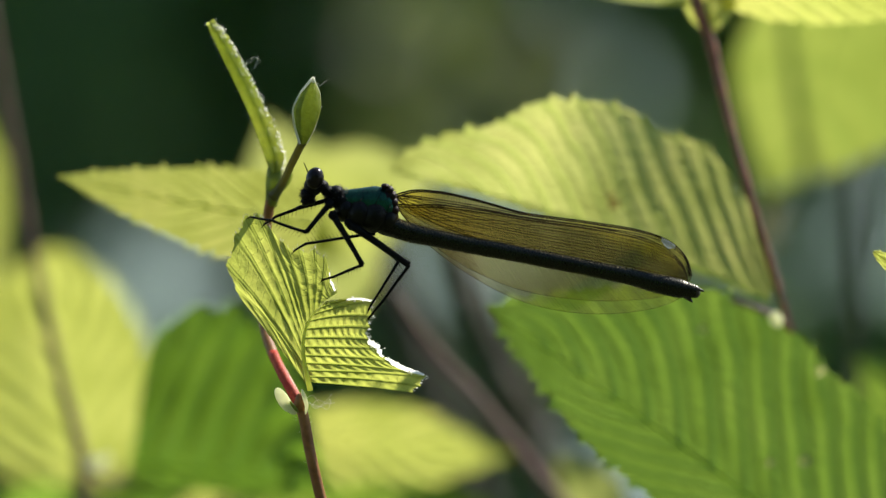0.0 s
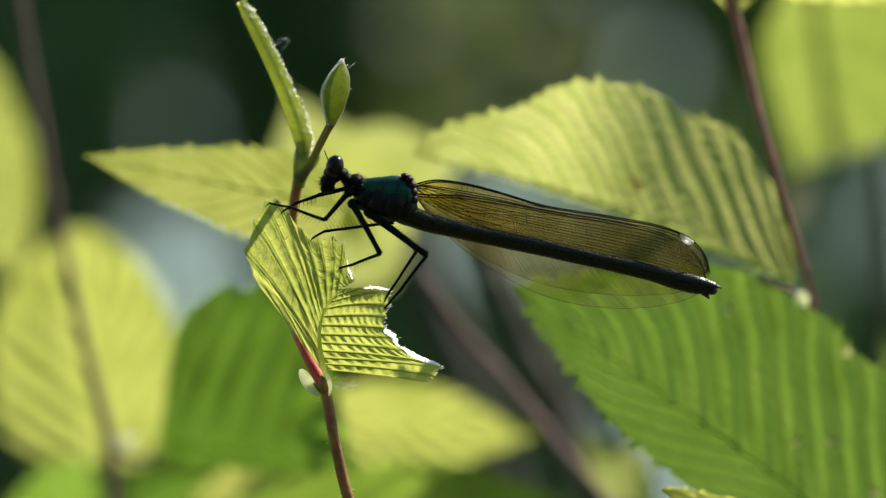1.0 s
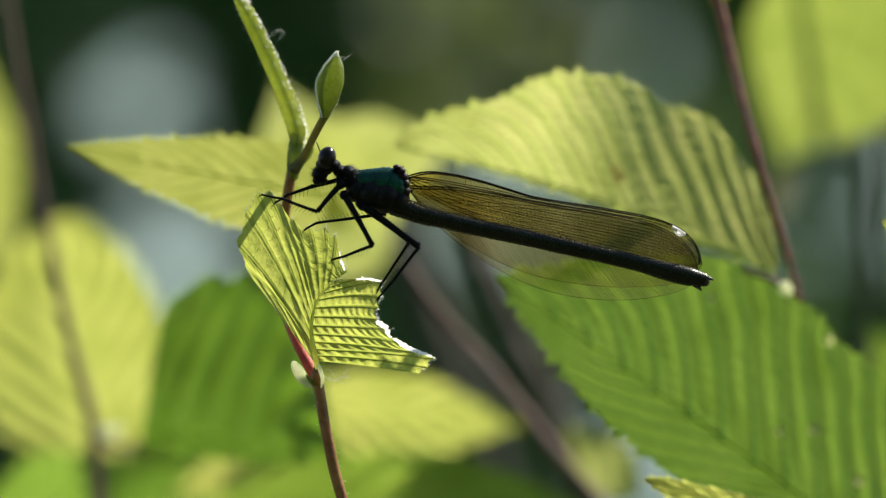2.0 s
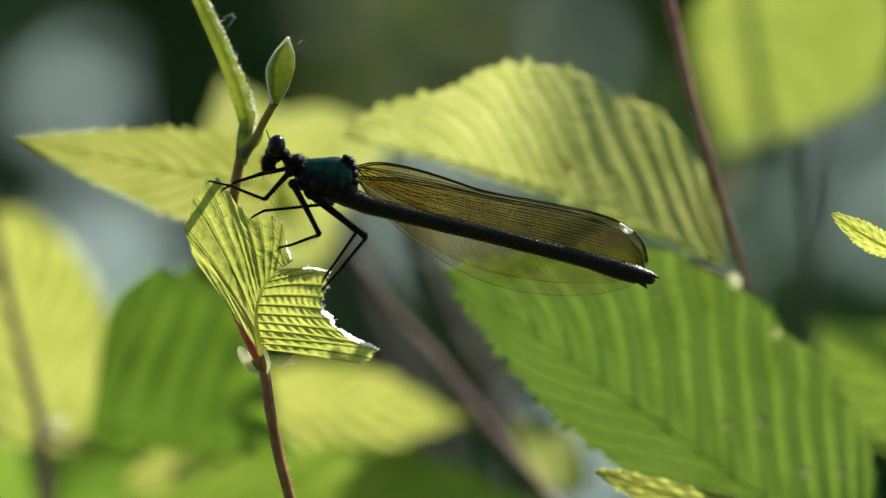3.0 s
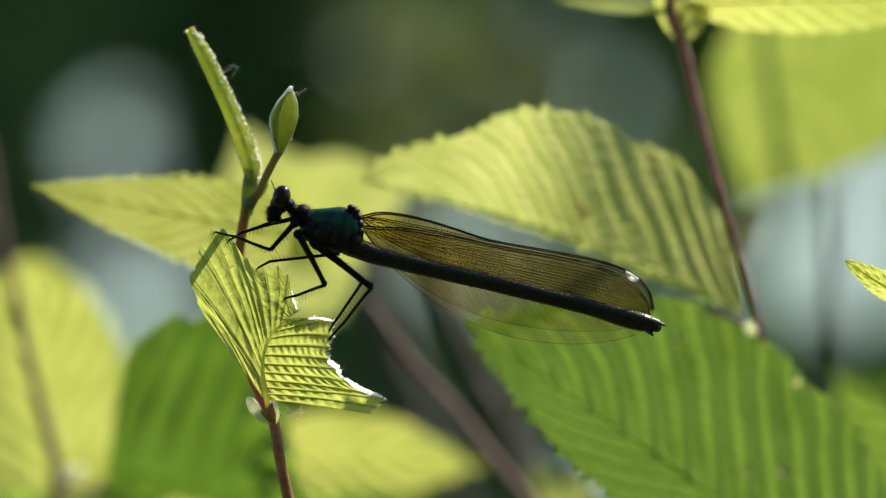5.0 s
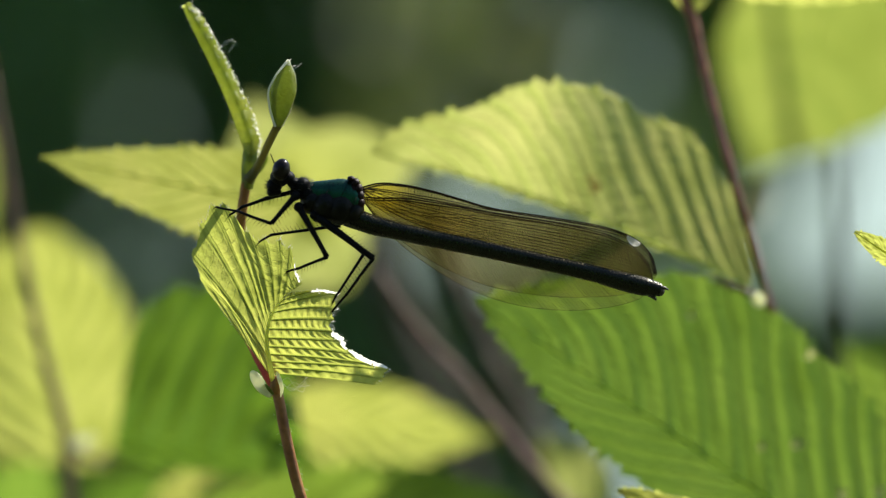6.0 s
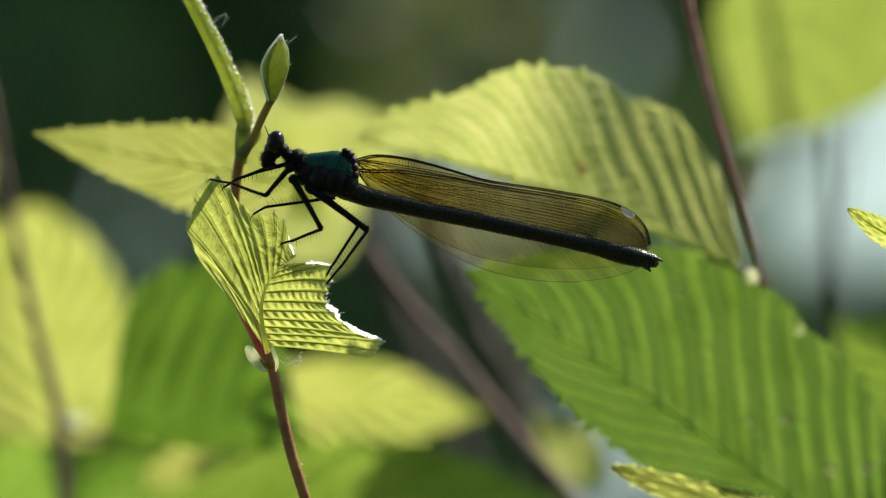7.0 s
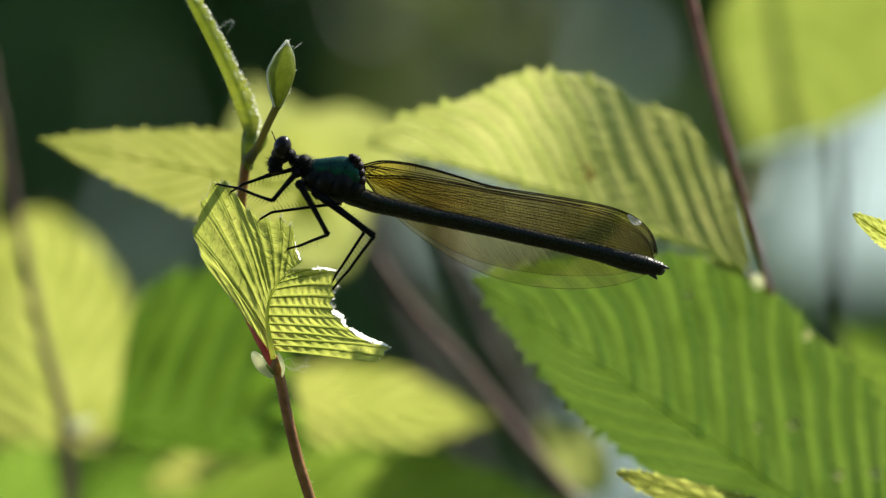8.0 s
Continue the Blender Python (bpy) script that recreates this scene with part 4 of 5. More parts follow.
        part("torn_edge", bm, WHITE_EDGE, blade, "torn edge, its sunlit glints painted white")
    bm = bmesh.new()
    for k in range(190):
        root, e = rng.choice(rng.choice((tall, low)))
        w = (e - root).normalized()
        hair(bm, e, w + Vector((rng.uniform(-0.6, 0.6), rng.uniform(-0.3, 0.3), rng.uniform(-0.6, 0.6))), rng.uniform(4, 10) * U, 0.6 * U)
    for k in range(5):
        root, e = low[rng.randrange(66, 78)]
        hair(bm, e, (1, rng.uniform(-0.3, 0.3), rng.uniform(-0.1, 0.4)), rng.uniform(12, 26) * U, 0.5 * U)
    part("edge_hairs", bm, HAIR, blade, "fine pale hairs", kind="stuff")
    return blade


GRIPPED = gripped_leaf()


# ---- the damselfly ----
def wing(parent, costa, trail, y, flare, mat, label, spot, seed, dense=True, fan=False):
    """One wing: stained skin, a fan of long veins, hundreds of cross veins, and the pale spot near its tip."""
    rng = random.Random(seed)
    n = 61
    c, t = spline(costa, n), spline(trail, n)

    def place(s, u):
        f = s * (n - 1)
        i = min(int(f), n - 2)
        k = f - i
        cx, cy = c[i] * (1 - k) + c[i + 1] * k
        qx, qy = t[i] * (1 - k) + t[i + 1] * k
        return at(cx + (qx - cx) * u, cy + (qy - cy) * u, y + flare * s * 0.5 + 0.00012 * math.sin(u * 40))

    nu = 12
    bm = bmesh.new()
    g = [[bm.verts.new(place(i / (n - 1), j / nu)) for j in range(nu + 1)] for i in range(n)]
    for i in range(n - 1):
        for j in range(nu):
            bm.faces.new((g[i][j], g[i][j + 1], g[i + 1][j + 1], g[i + 1][j]))
    skin = part("wing", bm, mat, parent, label)
    bm = bmesh.new()
    lanes = 15
    bend = [rng.uniform(-0.012, 0.012) for _ in range(lanes)]
    first = [0, 0, 0, 0.04, 0.16, 0, 0.1, 0.3, 0, 0.22, 0.06, 0.34, 0, 0.2, 0]

    def lane(k, s):
        """How far from the front edge the k-th long vein runs; past the notch all spread out anew."""
        if k == 0:
            return 0.0
        if k == lanes - 1:
            return 1.0
        near = 0.34 if k == 1 else 0.36 + 0.64 * (k - 1) / (lanes - 2)
        far = k / (lanes - 1)
        m = min(1, max(0, s / 0.46))
        m = m * m * (3 - 2 * m)
        if k < 4:
            far = (0.0, 0.045, 0.10, 0.17)[k]
        return min(1, max(0, near + (far - near) * m + bend[k] * math.sin(s * 6 + k)))

    for k in range(lanes):
        if fan and 0 < k < lanes - 1 and k not in (1, 4):
            continue
        r = (1.5 if k == 0 else (1.0 if k in (1, 2) else 0.8 if k in (5, 8, 12, lanes - 1) else 0.5)) * (1.0 if k == 0 else 0.6 if fan or not dense else 1.0)
        pts = [place(first[k] + (1 - first[k]) * i / 44, lane(k, i / 44 * (1 - first[k]) + first[k])) for i in range(45)]
        tube(bm, pts, [r * U * (0.95 if 0 < k < lanes - 1 else 1.0) * (1 - 0.5 * i / 44) for i in range(45)], 4)
    if fan:
        for i in range(95):
            s0 = i / 95 * 0.97 - 0.06 + rng.uniform(-0.003, 0.003)
            pts = [(s0 + 0.005 * f + 0.10 * f * f, 0.06 + 0.94 * f) for f in (j / 10 for j in range(11))]
            pts = [place(a, b) for a, b in pts if 0 <= a <= 0.99]
            if len(pts) > 2:
                tube(bm, pts, (0.32 if i % 4 == 0 else 0.2) * U, 3)
    for k in range(lanes - 1 if not fan else 0):
        s = max(first[k], first[k + 1]) + rng.uniform(0, 0.012)
        while s < 0.985:
            a, b = place(s, lane(k, s)), place(min(1, s + 0.003), lane(k + 1, min(1, s + 0.003)))
            if (b - a).length > 2 * U:
                w = (0.25 if dense else 0.18) * U
                e = (b - a).cross(Vector((0, 1, 0))).normalized() * w
                vs = [bm.verts.new(q) for q in (a + e, a - e, a + Vector((0, -w, 0)), b + e, b - e, b + Vector((0, -w, 0)))]
                bm.faces.new((vs[0], vs[1], vs[4], vs[3]))
                bm.faces.new((vs[1], vs[2], vs[5], vs[4]))
                bm.faces.new((vs[2], vs[0], vs[3], vs[5]))
            s += rng.uniform(0.03, 0.04) if fan else rng.uniform(0.006, 0.0095) if dense else rng.uniform(0.012, 0.016)
    part("vein_net", bm, VEIN, skin, "dark wing veins", kind="stuff")
    if spot:
        s0, s1 = spot
        bm = bmesh.new()
        g = []
        for i in range(9):
            s = s0 + (s1 - s0) * i / 8
            h = 0.18 * math.sin(math.pi * (0.12 + 0.76 * i / 8))
            g.append([bm.verts.new(place(s, 0.01 + h * j / 3) + Vector((0, -0.00022 - 0.00006 * math.sin(math.pi * j / 3), 0))) for j in range(4)])
        for a, b in zip(g, g[1:]):
            for j in range(3):
                bm.faces.new((a[j], a[j + 1], b[j + 1], b[j]))
        part("wing_spot", bm, WINGSPOT, skin, "white spot near the wing tip")
    return skin


def leg(parent, pts, radii, seed, spines=(1, 1)):
    """Thigh, shin and foot along four joints, with rows of stiff bristles."""
    rng = random.Random(seed)
    q = [at(*p) for p in pts]
    bm = bmesh.new()
    ball(bm, q[0], (9 * U, 9 * U, 9 * U), None, 8, 10)
    root = part("leg", bm, BLACK, parent, "slender black bristly leg")
    names = ("thigh", "shin", "foot")
    for k in range(len(q) - 1):
        a, b = q[k], q[k + 1]
        bm = bmesh.new()
        m = 8
        r = radii[min(k, 2)]
        sag = Vector((rng.uniform(-1, 1), 0, rng.uniform(-1, 1))) * U
        line = [a.lerp(b, i / m) + sag * math.sin(math.pi * i / m) for i in range(m + 1)]
        prof = [1.15, 1.15, 1.1, 1.0, 0.95, 0.9, 0.85, 0.85, 1.0] if k == 0 else [1.15, 0.95, 0.9, 0.88, 0.85, 0.82, 0.8, 0.75, 0.8]
        tube(bm, line, [r * U * p for p in prof], 8)
        if k < 2 and spines[k]:
            d = (b - a).normalized()
            side = d.cross(Vector((0, 1, 0))).normalized()
            cnt = int((b - a).length / U / 6.5)
            for i in range(1, cnt):
                for s in ((1,) if spines[k] == 1 else (-1,) if spines[k] == -1 else (1, -1)):
                    p = a.lerp(b, i / cnt)
                    hair(bm, p + side * s * r * 0.6 * U, side * s + d * 0.45 + Vector((0, rng.uniform(-0.35, 0.35), 0)), rng.uniform(11, 16) * U, 0.75 * U)
        part(names[min(k, 2)], bm, BLACK, root)
    bm = bmesh.new()
    d = (q[-1] - q[-2]).normalized()
    for s in (-0.6, 0.6):
        hair(bm, q[-1], d + Vector((0, s, -0.6)), 9 * U, 1.3 * U)
    part("claw", bm, BLACK, root)
    return root


def damselfly():
    t = thing("damselfly", at(580, 310), "dark green metallic damselfly with amber wings folded, on a young leaf", "insect")
    rng = random.Random(21)
    # head
    bm = bmesh.new()
    ball(bm, at(486, 266), (17 * U, 36 * U, 17 * U), pose(0, 0, 0, 0, 20, 0))
    ball(bm, at(477, 280), (14 * U, 24 * U, 14 * U))
    ball(bm, at(473, 291), (9 * U, 18 * U, 10 * U), pose(0, 0, 0, 0, 15, 0))
    ball(bm, at(482, 292), (8 * U, 14 * U, 7 * U))
    ball(bm, at(501, 266), (13 * U, 22 * U, 12 * U))
    for k in range(150):
        a = Vector((rng.uniform(-1, 0.5), rng.uniform(-1, 1), rng.uniform(-1, 0.6))).normalized()
        hair(bm, at(478, 280) + Vector((a.x * 14 * U, a.y * 22 * U, a.z * 16 * U)), a, rng.uniform(5, 12) * U, 0.5 * U)
    head = part("head", bm, BLACK, t, "black hairy face and head")
    for s in (-1, 1):
        bm = bmesh.new()
        ball(bm, at(489, 252, s * 0.0020), (15.5 * U, 17 * U, 19.5 * U), pose(0, 0, 0, 0, 14, 0), 18, 26)
        part("eye", bm, EYE, head, "glossy dark compound eye")
        bm = bmesh.new()
        tube(bm, [at(479, 246, s * 0.001), at(475, 236, s * 0.0013), at(470, 224, s * 0.0018)], [1.4 * U, 0.9 * U, 0.5 * U], 5)
        part("antenna", bm, BLACK, head)
    # neck plate
    bm = bmesh.new()
    ball(bm, at(512, 276), (13 * U, 18 * U, 11 * U), pose(0, 0, 0, 0, 20, 0))
    ball(bm, at(526, 281), (16 * U, 21 * U, 16 * U), pose(0, 0, 0, 0, 20, 0))
    ball(bm, at(518, 292), (14 * U, 17 * U, 13 * U))
    ball(bm, at(536, 296), (16 * U, 20 * U, 20 * U))
    for k in range(190):
        a = Vector((rng.uniform(-1, 1), rng.uniform(-1, 0.6), rng.uniform(-0.6, 1))).normalized()
        hair(bm, at(523, 283) + Vector((a.x * 18 * U, a.y * 19 * U, a.z * 15 * U)), a, rng.uniform(4, 11) * U, 0.5 * U)
    neck = part("neck", bm, BLACK, t, "black hairy neck segment")
    bm = bmesh.new()
    for k in range(110):
        a = Vector((rng.uniform(-1, 1), rng.uniform(-1, 0.2), rng.uniform(-0.4, 1))).normalized()
        hair(bm, at(527, 283) + Vector((a.x * 22 * U, a.y * 19 * U, a.z * 15 * U)), a + Vector((rng.uniform(-0.5, 0.5), 0, rng.uniform(-0.3, 0.5))), rng.uniform(5, 10) * U, 0.45 * U)
    part("fuzz", bm, FUZZ, neck, "fine grey fuzz", kind="stuff")
    # thorax: upper metallic shell and darker flank below
    bm = bmesh.new()
    ax = spline([(528, 290), (545, 293), (570, 298), (600, 302), (622, 305), (634, 312)], 20)
    hi = spline([(12,), (20,), (28,), (34,), (30,), (14,)], 20)
    rings = []
    for (x, y), (h,) in zip(ax, hi):
        rings.append([bm.verts.new(at(x, y - h * math.sin(a) * (1.0 if math.sin(a) > 0 else 0.75), -0.00155 * (h / 33) ** 0.8 * math.cos(a))) for a in (2 * math.pi * k / 24 for k in range(24))])
    for a, b in zip(rings, rings[1:]):
        for k in range(24):
            bm.faces.new((a[k], a[(k + 1) % 24], b[(k + 1) % 24], b[k]))
    bm.faces.new(rings[0][::-1])
    bm.faces.new(rings[-1])
    th = part("thorax", bm, METAL, t, "metallic green thorax")
    bm = bmesh.new()
    for x, y, rx, ry, rz, turn in ((543, 309, 20, 25, 22, 24), (566, 316, 26, 33, 29, 28), (594, 320, 28, 34, 31, 28), (585, 330, 46, 27, 17, 14), (618, 328, 17, 27, 23, 20)):
        ball(bm, at(x, y), (rx * U, ry * U, rz * U), pose(0, 0, 0, 0, turn, 0), 12, 18)
    for k in range(60):
        a = Vector((rng.uniform(-1, 1), rng.uniform(-1, 0.3), rng.uniform(-1, 0.2))).normalized()
        hair(bm, at(570, 325) + Vector((a.x * 44 * U, a.y * 20 * U, a.z * 22 * U)), a, rng.uniform(4, 8) * U, 0.4 * U)
    part("flank", bm, FLANK, th, "dark flank of the thorax")
    for x0, y0, x1, y1 in ((548, 318, 572, 288), (578, 332, 602, 284), (604, 338, 622, 300)):
        for s in (-1, 1):
            bm = bmesh.new()
            tube(bm, [at(x0, y0, s * 0.00142), at((x0 + x1) / 2, (y0 + y1) / 2, s * 0.00168), at(x1, y1, s * 0.0015)], 0.6 * U, 6)
            part("seam", bm, BLACK, th)
    bm = bmesh.new()
    for x, y, rx, ry, turn in ((613, 268, 8, 5, 10), (620, 275, 8, 8, 30), (625, 286, 8, 10, 10), (628, 298, 8, 10, 0), (628, 310, 9, 10, -10), (623, 322, 11, 12, 0), (616, 296, 12, 22, 0)):
        for s in (-1, 1):
            ball(bm, at(x, y, s * 0.0006), (rx * U, 12 * U, ry * U), pose(0, 0, 0, 0, turn, 0), 8, 10)
    for k in range(40):
        a = Vector((rng.uniform(-0.5, 1), rng.uniform(-1, 0.3), rng.uniform(-0.3, 1))).normalized()
        hair(bm, at(617, 285) + Vector((a.x * 14 * U, a.y * 14 * U, a.z * 18 * U)), a, rng.uniform(3, 7) * U, 0.5 * U)
    part("wing_hinge", bm, HINGE, t, "knobbly dark brown wing hinges")
    # fine down on the back
    bm = bmesh.new()
    for k in range(120):
        i = rng.randrange(2, 18)
        a = rng.uniform(0.2, 1.4)
        x, y = ax[i]
        h = hi[i][0]
        hair(bm, at(x, y - h * math.sin(a), -0.00155 * (h / 33) ** 0.8 * math.cos(a)), (rng.uniform(-0.6, 0.6), -math.cos(a), math.sin(a)), rng.uniform(3, 7) * U, 0.35 * U)
    part("down", bm, BLACK, th, "fine dark down", kind="stuff")
    # abdomen, ten jointed segments
    ax = spline([(606, 332), (650, 349), (700, 361), (760, 374), (830, 388), (900, 403), (970, 418), (1040, 434), (1100, 450), (1150, 461), (1160, 463)], 121)
    cuts = [0, 6, 20, 37, 54, 70, 84, 96, 105, 112, 117]
    for s in range(10):
        a, b = cuts[s], cuts[s + 1]
        bm = bmesh.new()
        m = 9
        pts, rad = [], []
        for i in range(m + 1):
            f = a + (b - a) * i / m
            x, y = ax[int(f)] + (ax[min(120, int(f) + 1)] - ax[int(f)]) * (f - int(f))
            w = np.interp(x, [606, 640, 700, 800, 900, 1000, 1060, 1100, 1130, 1160], [20, 17.5, 15.5, 14.8, 14.2, 14.2, 15.0, 17.2, 16.5, 11])
            e = i / m
            w *= 1 + 0.03 * math.sin(math.pi * e)
            pts.append(at(x, y))
            rad.append(w * U)
        tube(bm, pts, rad, 14)
        bmesh.ops.delete(bm, geom=[f for f in bm.faces if len(f.verts) > 4], context="FACES_ONLY")
        part("abdomen_segment", bm, DARKMETAL, t, "bronze-black metallic abdomen segment")
    bm = bmesh.new()
    for s in (-1, 1):
        tube(bm, [at(1155, 458, s * 0.0004), at(1164, 459, s * 0.0006), at(1171, 462, s * 0.0005)], [4 * U, 3 * U, 1.4 * U], 6)
    tube(bm, [at(1138, 470), at(1147, 477), at(1150, 481)], [5 * U, 3 * U, 1.4 * U], 6)
    ball(bm, at(1156, 463), (9 * U, 11 * U, 11 * U))
    part("tail_tip", bm, PALEBAND, t, "brown appendages at the abdomen's tip")
    # wings: two on either side of the body
    fore_c = [(632, 283), (660, 276), (700, 278), (750, 288), (800, 302), (850, 317), (900, 326), (950, 333), (1000, 341), (1050, 350), (1090, 362), (1120, 378), (1140, 402), (1148, 432)]
    fore_t = [(632, 290), (652, 306), (690, 330), (740, 352), (790, 366), (840, 378), (890, 390), (940, 402), (990, 414), (1030, 424), (1070, 434), (1105, 442), (1132, 444), (1148, 433)]
    hind_c = [(634, 300), (660, 302), (700, 302), (750, 308), (800, 316), (850, 326), (900, 334), (950, 341), (1000, 350), (1045, 360), (1085, 374), (1115, 392), (1136, 418), (1144, 446)]
    hind_t = [(634, 308), (665, 345), (705, 380), (750, 410), (800, 436), (850, 455), (900, 466), (950, 473), (1000, 476), (1045, 475), (1085, 472), (1112, 466), (1134, 458), (1144, 447)]
    low_t = [(634, 308), (668, 352), (708, 390), (755, 424), (805, 454), (855, 476), (905, 490), (955, 497), (1005, 499), (1055, 495), (1095, 487), (1122, 477), (1140, 464), (1146, 448)]
    wing(t, fore_c, fore_t, 0.0010, 0.0002, AMBER, "amber transparent wing with a net of veins", (0.79, 0.853), 41)
    wing(t, [(x + 3, y + 3) for x, y in fore_c], [(x, y + 8) for x, y in fore_t], 0.0019, 0.0003, AMBER, "amber transparent wing with a net of veins", None, 42, False)
    wing(t, hind_c, hind_t, 0.0013, 0.0002, PALEAMBER, "amber transparent wing with a net of veins", None, 43, True, True)
    wing(t, [(x, y + 4) for x, y in hind_c], low_t, 0.0016, 0.0002, PALEAMBER, "amber transparent wing with a net of veins", None, 44, True, True)
    # legs
    n, f = -0.0013, 0.0013
    leg(t, [(514, 298, n), (472, 347, n * 1.3), (412, 325, 0.0), (374, 318, 0.0022)], (4.6, 3.2, 2.4), 51, (1, 1))
    leg(t, [(530, 284, f), (462, 303, f * 1.2), (420, 318, 0.0016), (398, 332, 0.0022)], (4.2, 3.4, 2.4), 52, (1, 1))
    leg(t, [(520, 318, n), (570, 406, n * 1.6), (520, 426, 0.0008), (499, 432, 0.002)], (5.2, 3.2, 2.4), 53, (0, 1))
    leg(t, [(530, 312, f), (594, 350, f * 1.4), (472, 367, 0.0016), (450, 380, 0.0022)], (4.8, 3.2, 2.4), 54, (0, -1))
    leg(t, [(548, 332, n), (652, 408, n * 1.6), (606, 470, 0.0006), (579, 502, 0.002)], (6.4, 3.2, 2.4), 55, (1, 1))
    leg(t, [(552, 336, f), (636, 398, f * 1.4), (592, 466, 0.0018), (580, 486, 0.002)], (5.6, 3.0, 2.4), 56, (0, 1))
    return t


DAMSEL = damselfly()


# ---- what moves: the sprig sways, the insect rides its leaf, two leaves nod ----
def motions():
    walk(SPRIG, [(0.0, pose(-0.01905, 0.00000, 0.58734, 0.000, 0.369, 0.000)),
     (0.2, pose(-0.01948, 0.00000, 0.58622, 0.000, 0.587, 0.000)),
     (0.5, pose(-0.01948, 0.00000, 0.58707, 0.000, 0.913, 0.000)),
     (0.7, pose(-0.01936, 0.00000, 0.58734, 0.000, 1.083, 0.000)),
     (1.0, pose(-0.01925, 0.00000, 0.58713, 0.000, 1.339, 0.000)),
     (1.2, pose(-0.01975, 0.00000, 0.58655, 0.000, 1.410, 0.000)),
     (2.3, pose(-0.01786, 0.00000, 0.58727, 0.000, 1.798, 0.000)),
     (2.5, pose(-0.01912, 0.00000, 0.58758, 0.000, 1.869, 0.000)),
     (2.7, pose(-0.02002, 0.00000, 0.58746, 0.000, 2.177, 0.000)),
     (3.0, pose(-0.01870, 0.00000, 0.58763, 0.000, 2.639, 0.000)),
     (3.2, pose(-0.01844, 0.00000, 0.58789, 0.000, 1.772, 0.000)),
     (3.5, pose(-0.01974, 0.00000, 0.58712, 0.000, 0.471, 0.000)),
     (3.7, pose(-0.01901, 0.00000, 0.58664, 0.000, 0.769, 0.000)),
     (4.0, pose(-0.01970, 0.00000, 0.58703, 0.000, 1.217, 0.000)),
     (4.2, pose(-0.01973, 0.00000, 0.58752, 0.000, 1.598, 0.000)),
     (4.5, pose(-0.01868, 0.00000, 0.58729, 0.000, 2.169, 0.000)),
     (4.7, pose(-0.01892, 0.00000, 0.58738, 0.000, 1.929, 0.000)),
     (5.8, pose(-0.01951, 0.00000, 0.58722, 0.000, 0.612, 0.000)),
     (6.0, pose(-0.01972, 0.00000, 0.58705, 0.000, 0.373, 0.000)),
     (6.2, pose(-0.01952, 0.00000, 0.58669, 0.000, 0.275, 0.000)),
     (6.5, pose(-0.01962, 0.00000, 0.58718, 0.000, 0.129, 0.000)),
     (6.7, pose(-0.01958, 0.00000, 0.58692, 0.000, 0.077, 0.000)),
     (7.0, pose(-0.01952, 0.00000, 0.58731, 0.000, 0.000, 0.000)),
     (7.2, pose(-0.01968, 0.00000, 0.58706, 0.000, 0.011, 0.000)),
     (7.5, pose(-0.01951, 0.00000, 0.58742, 0.000, 0.027, 0.000)),
     (8.0, pose(-0.01941, 0.00000, 0.58722, 0.000, -0.059, 0.000))])
    walk(GRIPPED, [(0.0, pose(0.00145, 0.00000, 0.00067, 0.000, -1.285, 0.000)),
     (0.2, pose(0.00109, 0.00000, 0.00039, 0.000, -1.266, 0.000)),
     (0.5, pose(0.00055, 0.00000, -0.00003, 0.000, -1.237, 0.000)),
     (0.7, pose(0.00052, 0.00000, -0.00002, 0.000, -1.113, 0.000)),
     (1.0, pose(0.00047, 0.00000, -0.00001, 0.000, -0.926, 0.000)),
     (1.2, pose(0.00047, 0.00000, 0.00001, 0.000, -0.991, 0.000)),
     (2.3, pose(0.00044, 0.00000, 0.00012, 0.000, -1.345, 0.000)),
     (2.5, pose(0.00043, 0.00000, 0.00014, 0.000, -1.409, 0.000)),
     (2.7, pose(0.00033, 0.00000, 0.00001, 0.000, -1.126, 0.000)),
     (3.0, pose(0.00018, 0.00000, -0.00020, 0.000, -0.701, 0.000)),
     (3.2, pose(0.00022, 0.00000, -0.00011, 0.000, -0.576, 0.000)),
     (3.5, pose(0.00030, 0.00000, 0.00003, 0.000, -0.388, 0.000)),
     (3.7, pose(0.00008, 0.00000, -0.00003, 0.000, -0.450, 0.000)),
     (4.0, pose(-0.00024, 0.00000, -0.00012, 0.000, -0.543, 0.000)),
     (4.2, pose(-0.00020, 0.00000, -0.00019, 0.000, -0.270, 0.000)),
     (4.5, pose(-0.00014, 0.00000, -0.00029, 0.000, 0.139, 0.000)),
     (4.7, pose(-0.00012, 0.00000, -0.00029, 0.000, 0.085, 0.000)),
     (5.8, pose(0.00002, 0.00000, -0.00029, 0.000, -0.209, 0.000)),
     (6.0, pose(0.00004, 0.00000, -0.00029, 0.000, -0.262, 0.000)),
     (6.2, pose(0.00012, 0.00000, -0.00021, 0.000, -0.231, 0.000)),
     (6.5, pose(0.00023, 0.00000, -0.00010, 0.000, -0.185, 0.000)),
     (6.7, pose(0.00014, 0.00000, -0.00006, 0.000, -0.111, 0.000)),
     (7.0, pose(0.00000, 0.00000, 0.00000, 0.000, -0.000, 0.000)),
     (7.2, pose(-0.00003, 0.00000, -0.00000, 0.000, 0.143, 0.000)),
     (7.5, pose(-0.00008, 0.00000, -0.00000, 0.000, 0.357, 0.000)),
     (8.0, pose(-0.00008, 0.00000, 0.00007, 0.000, 0.412, 0.000))])
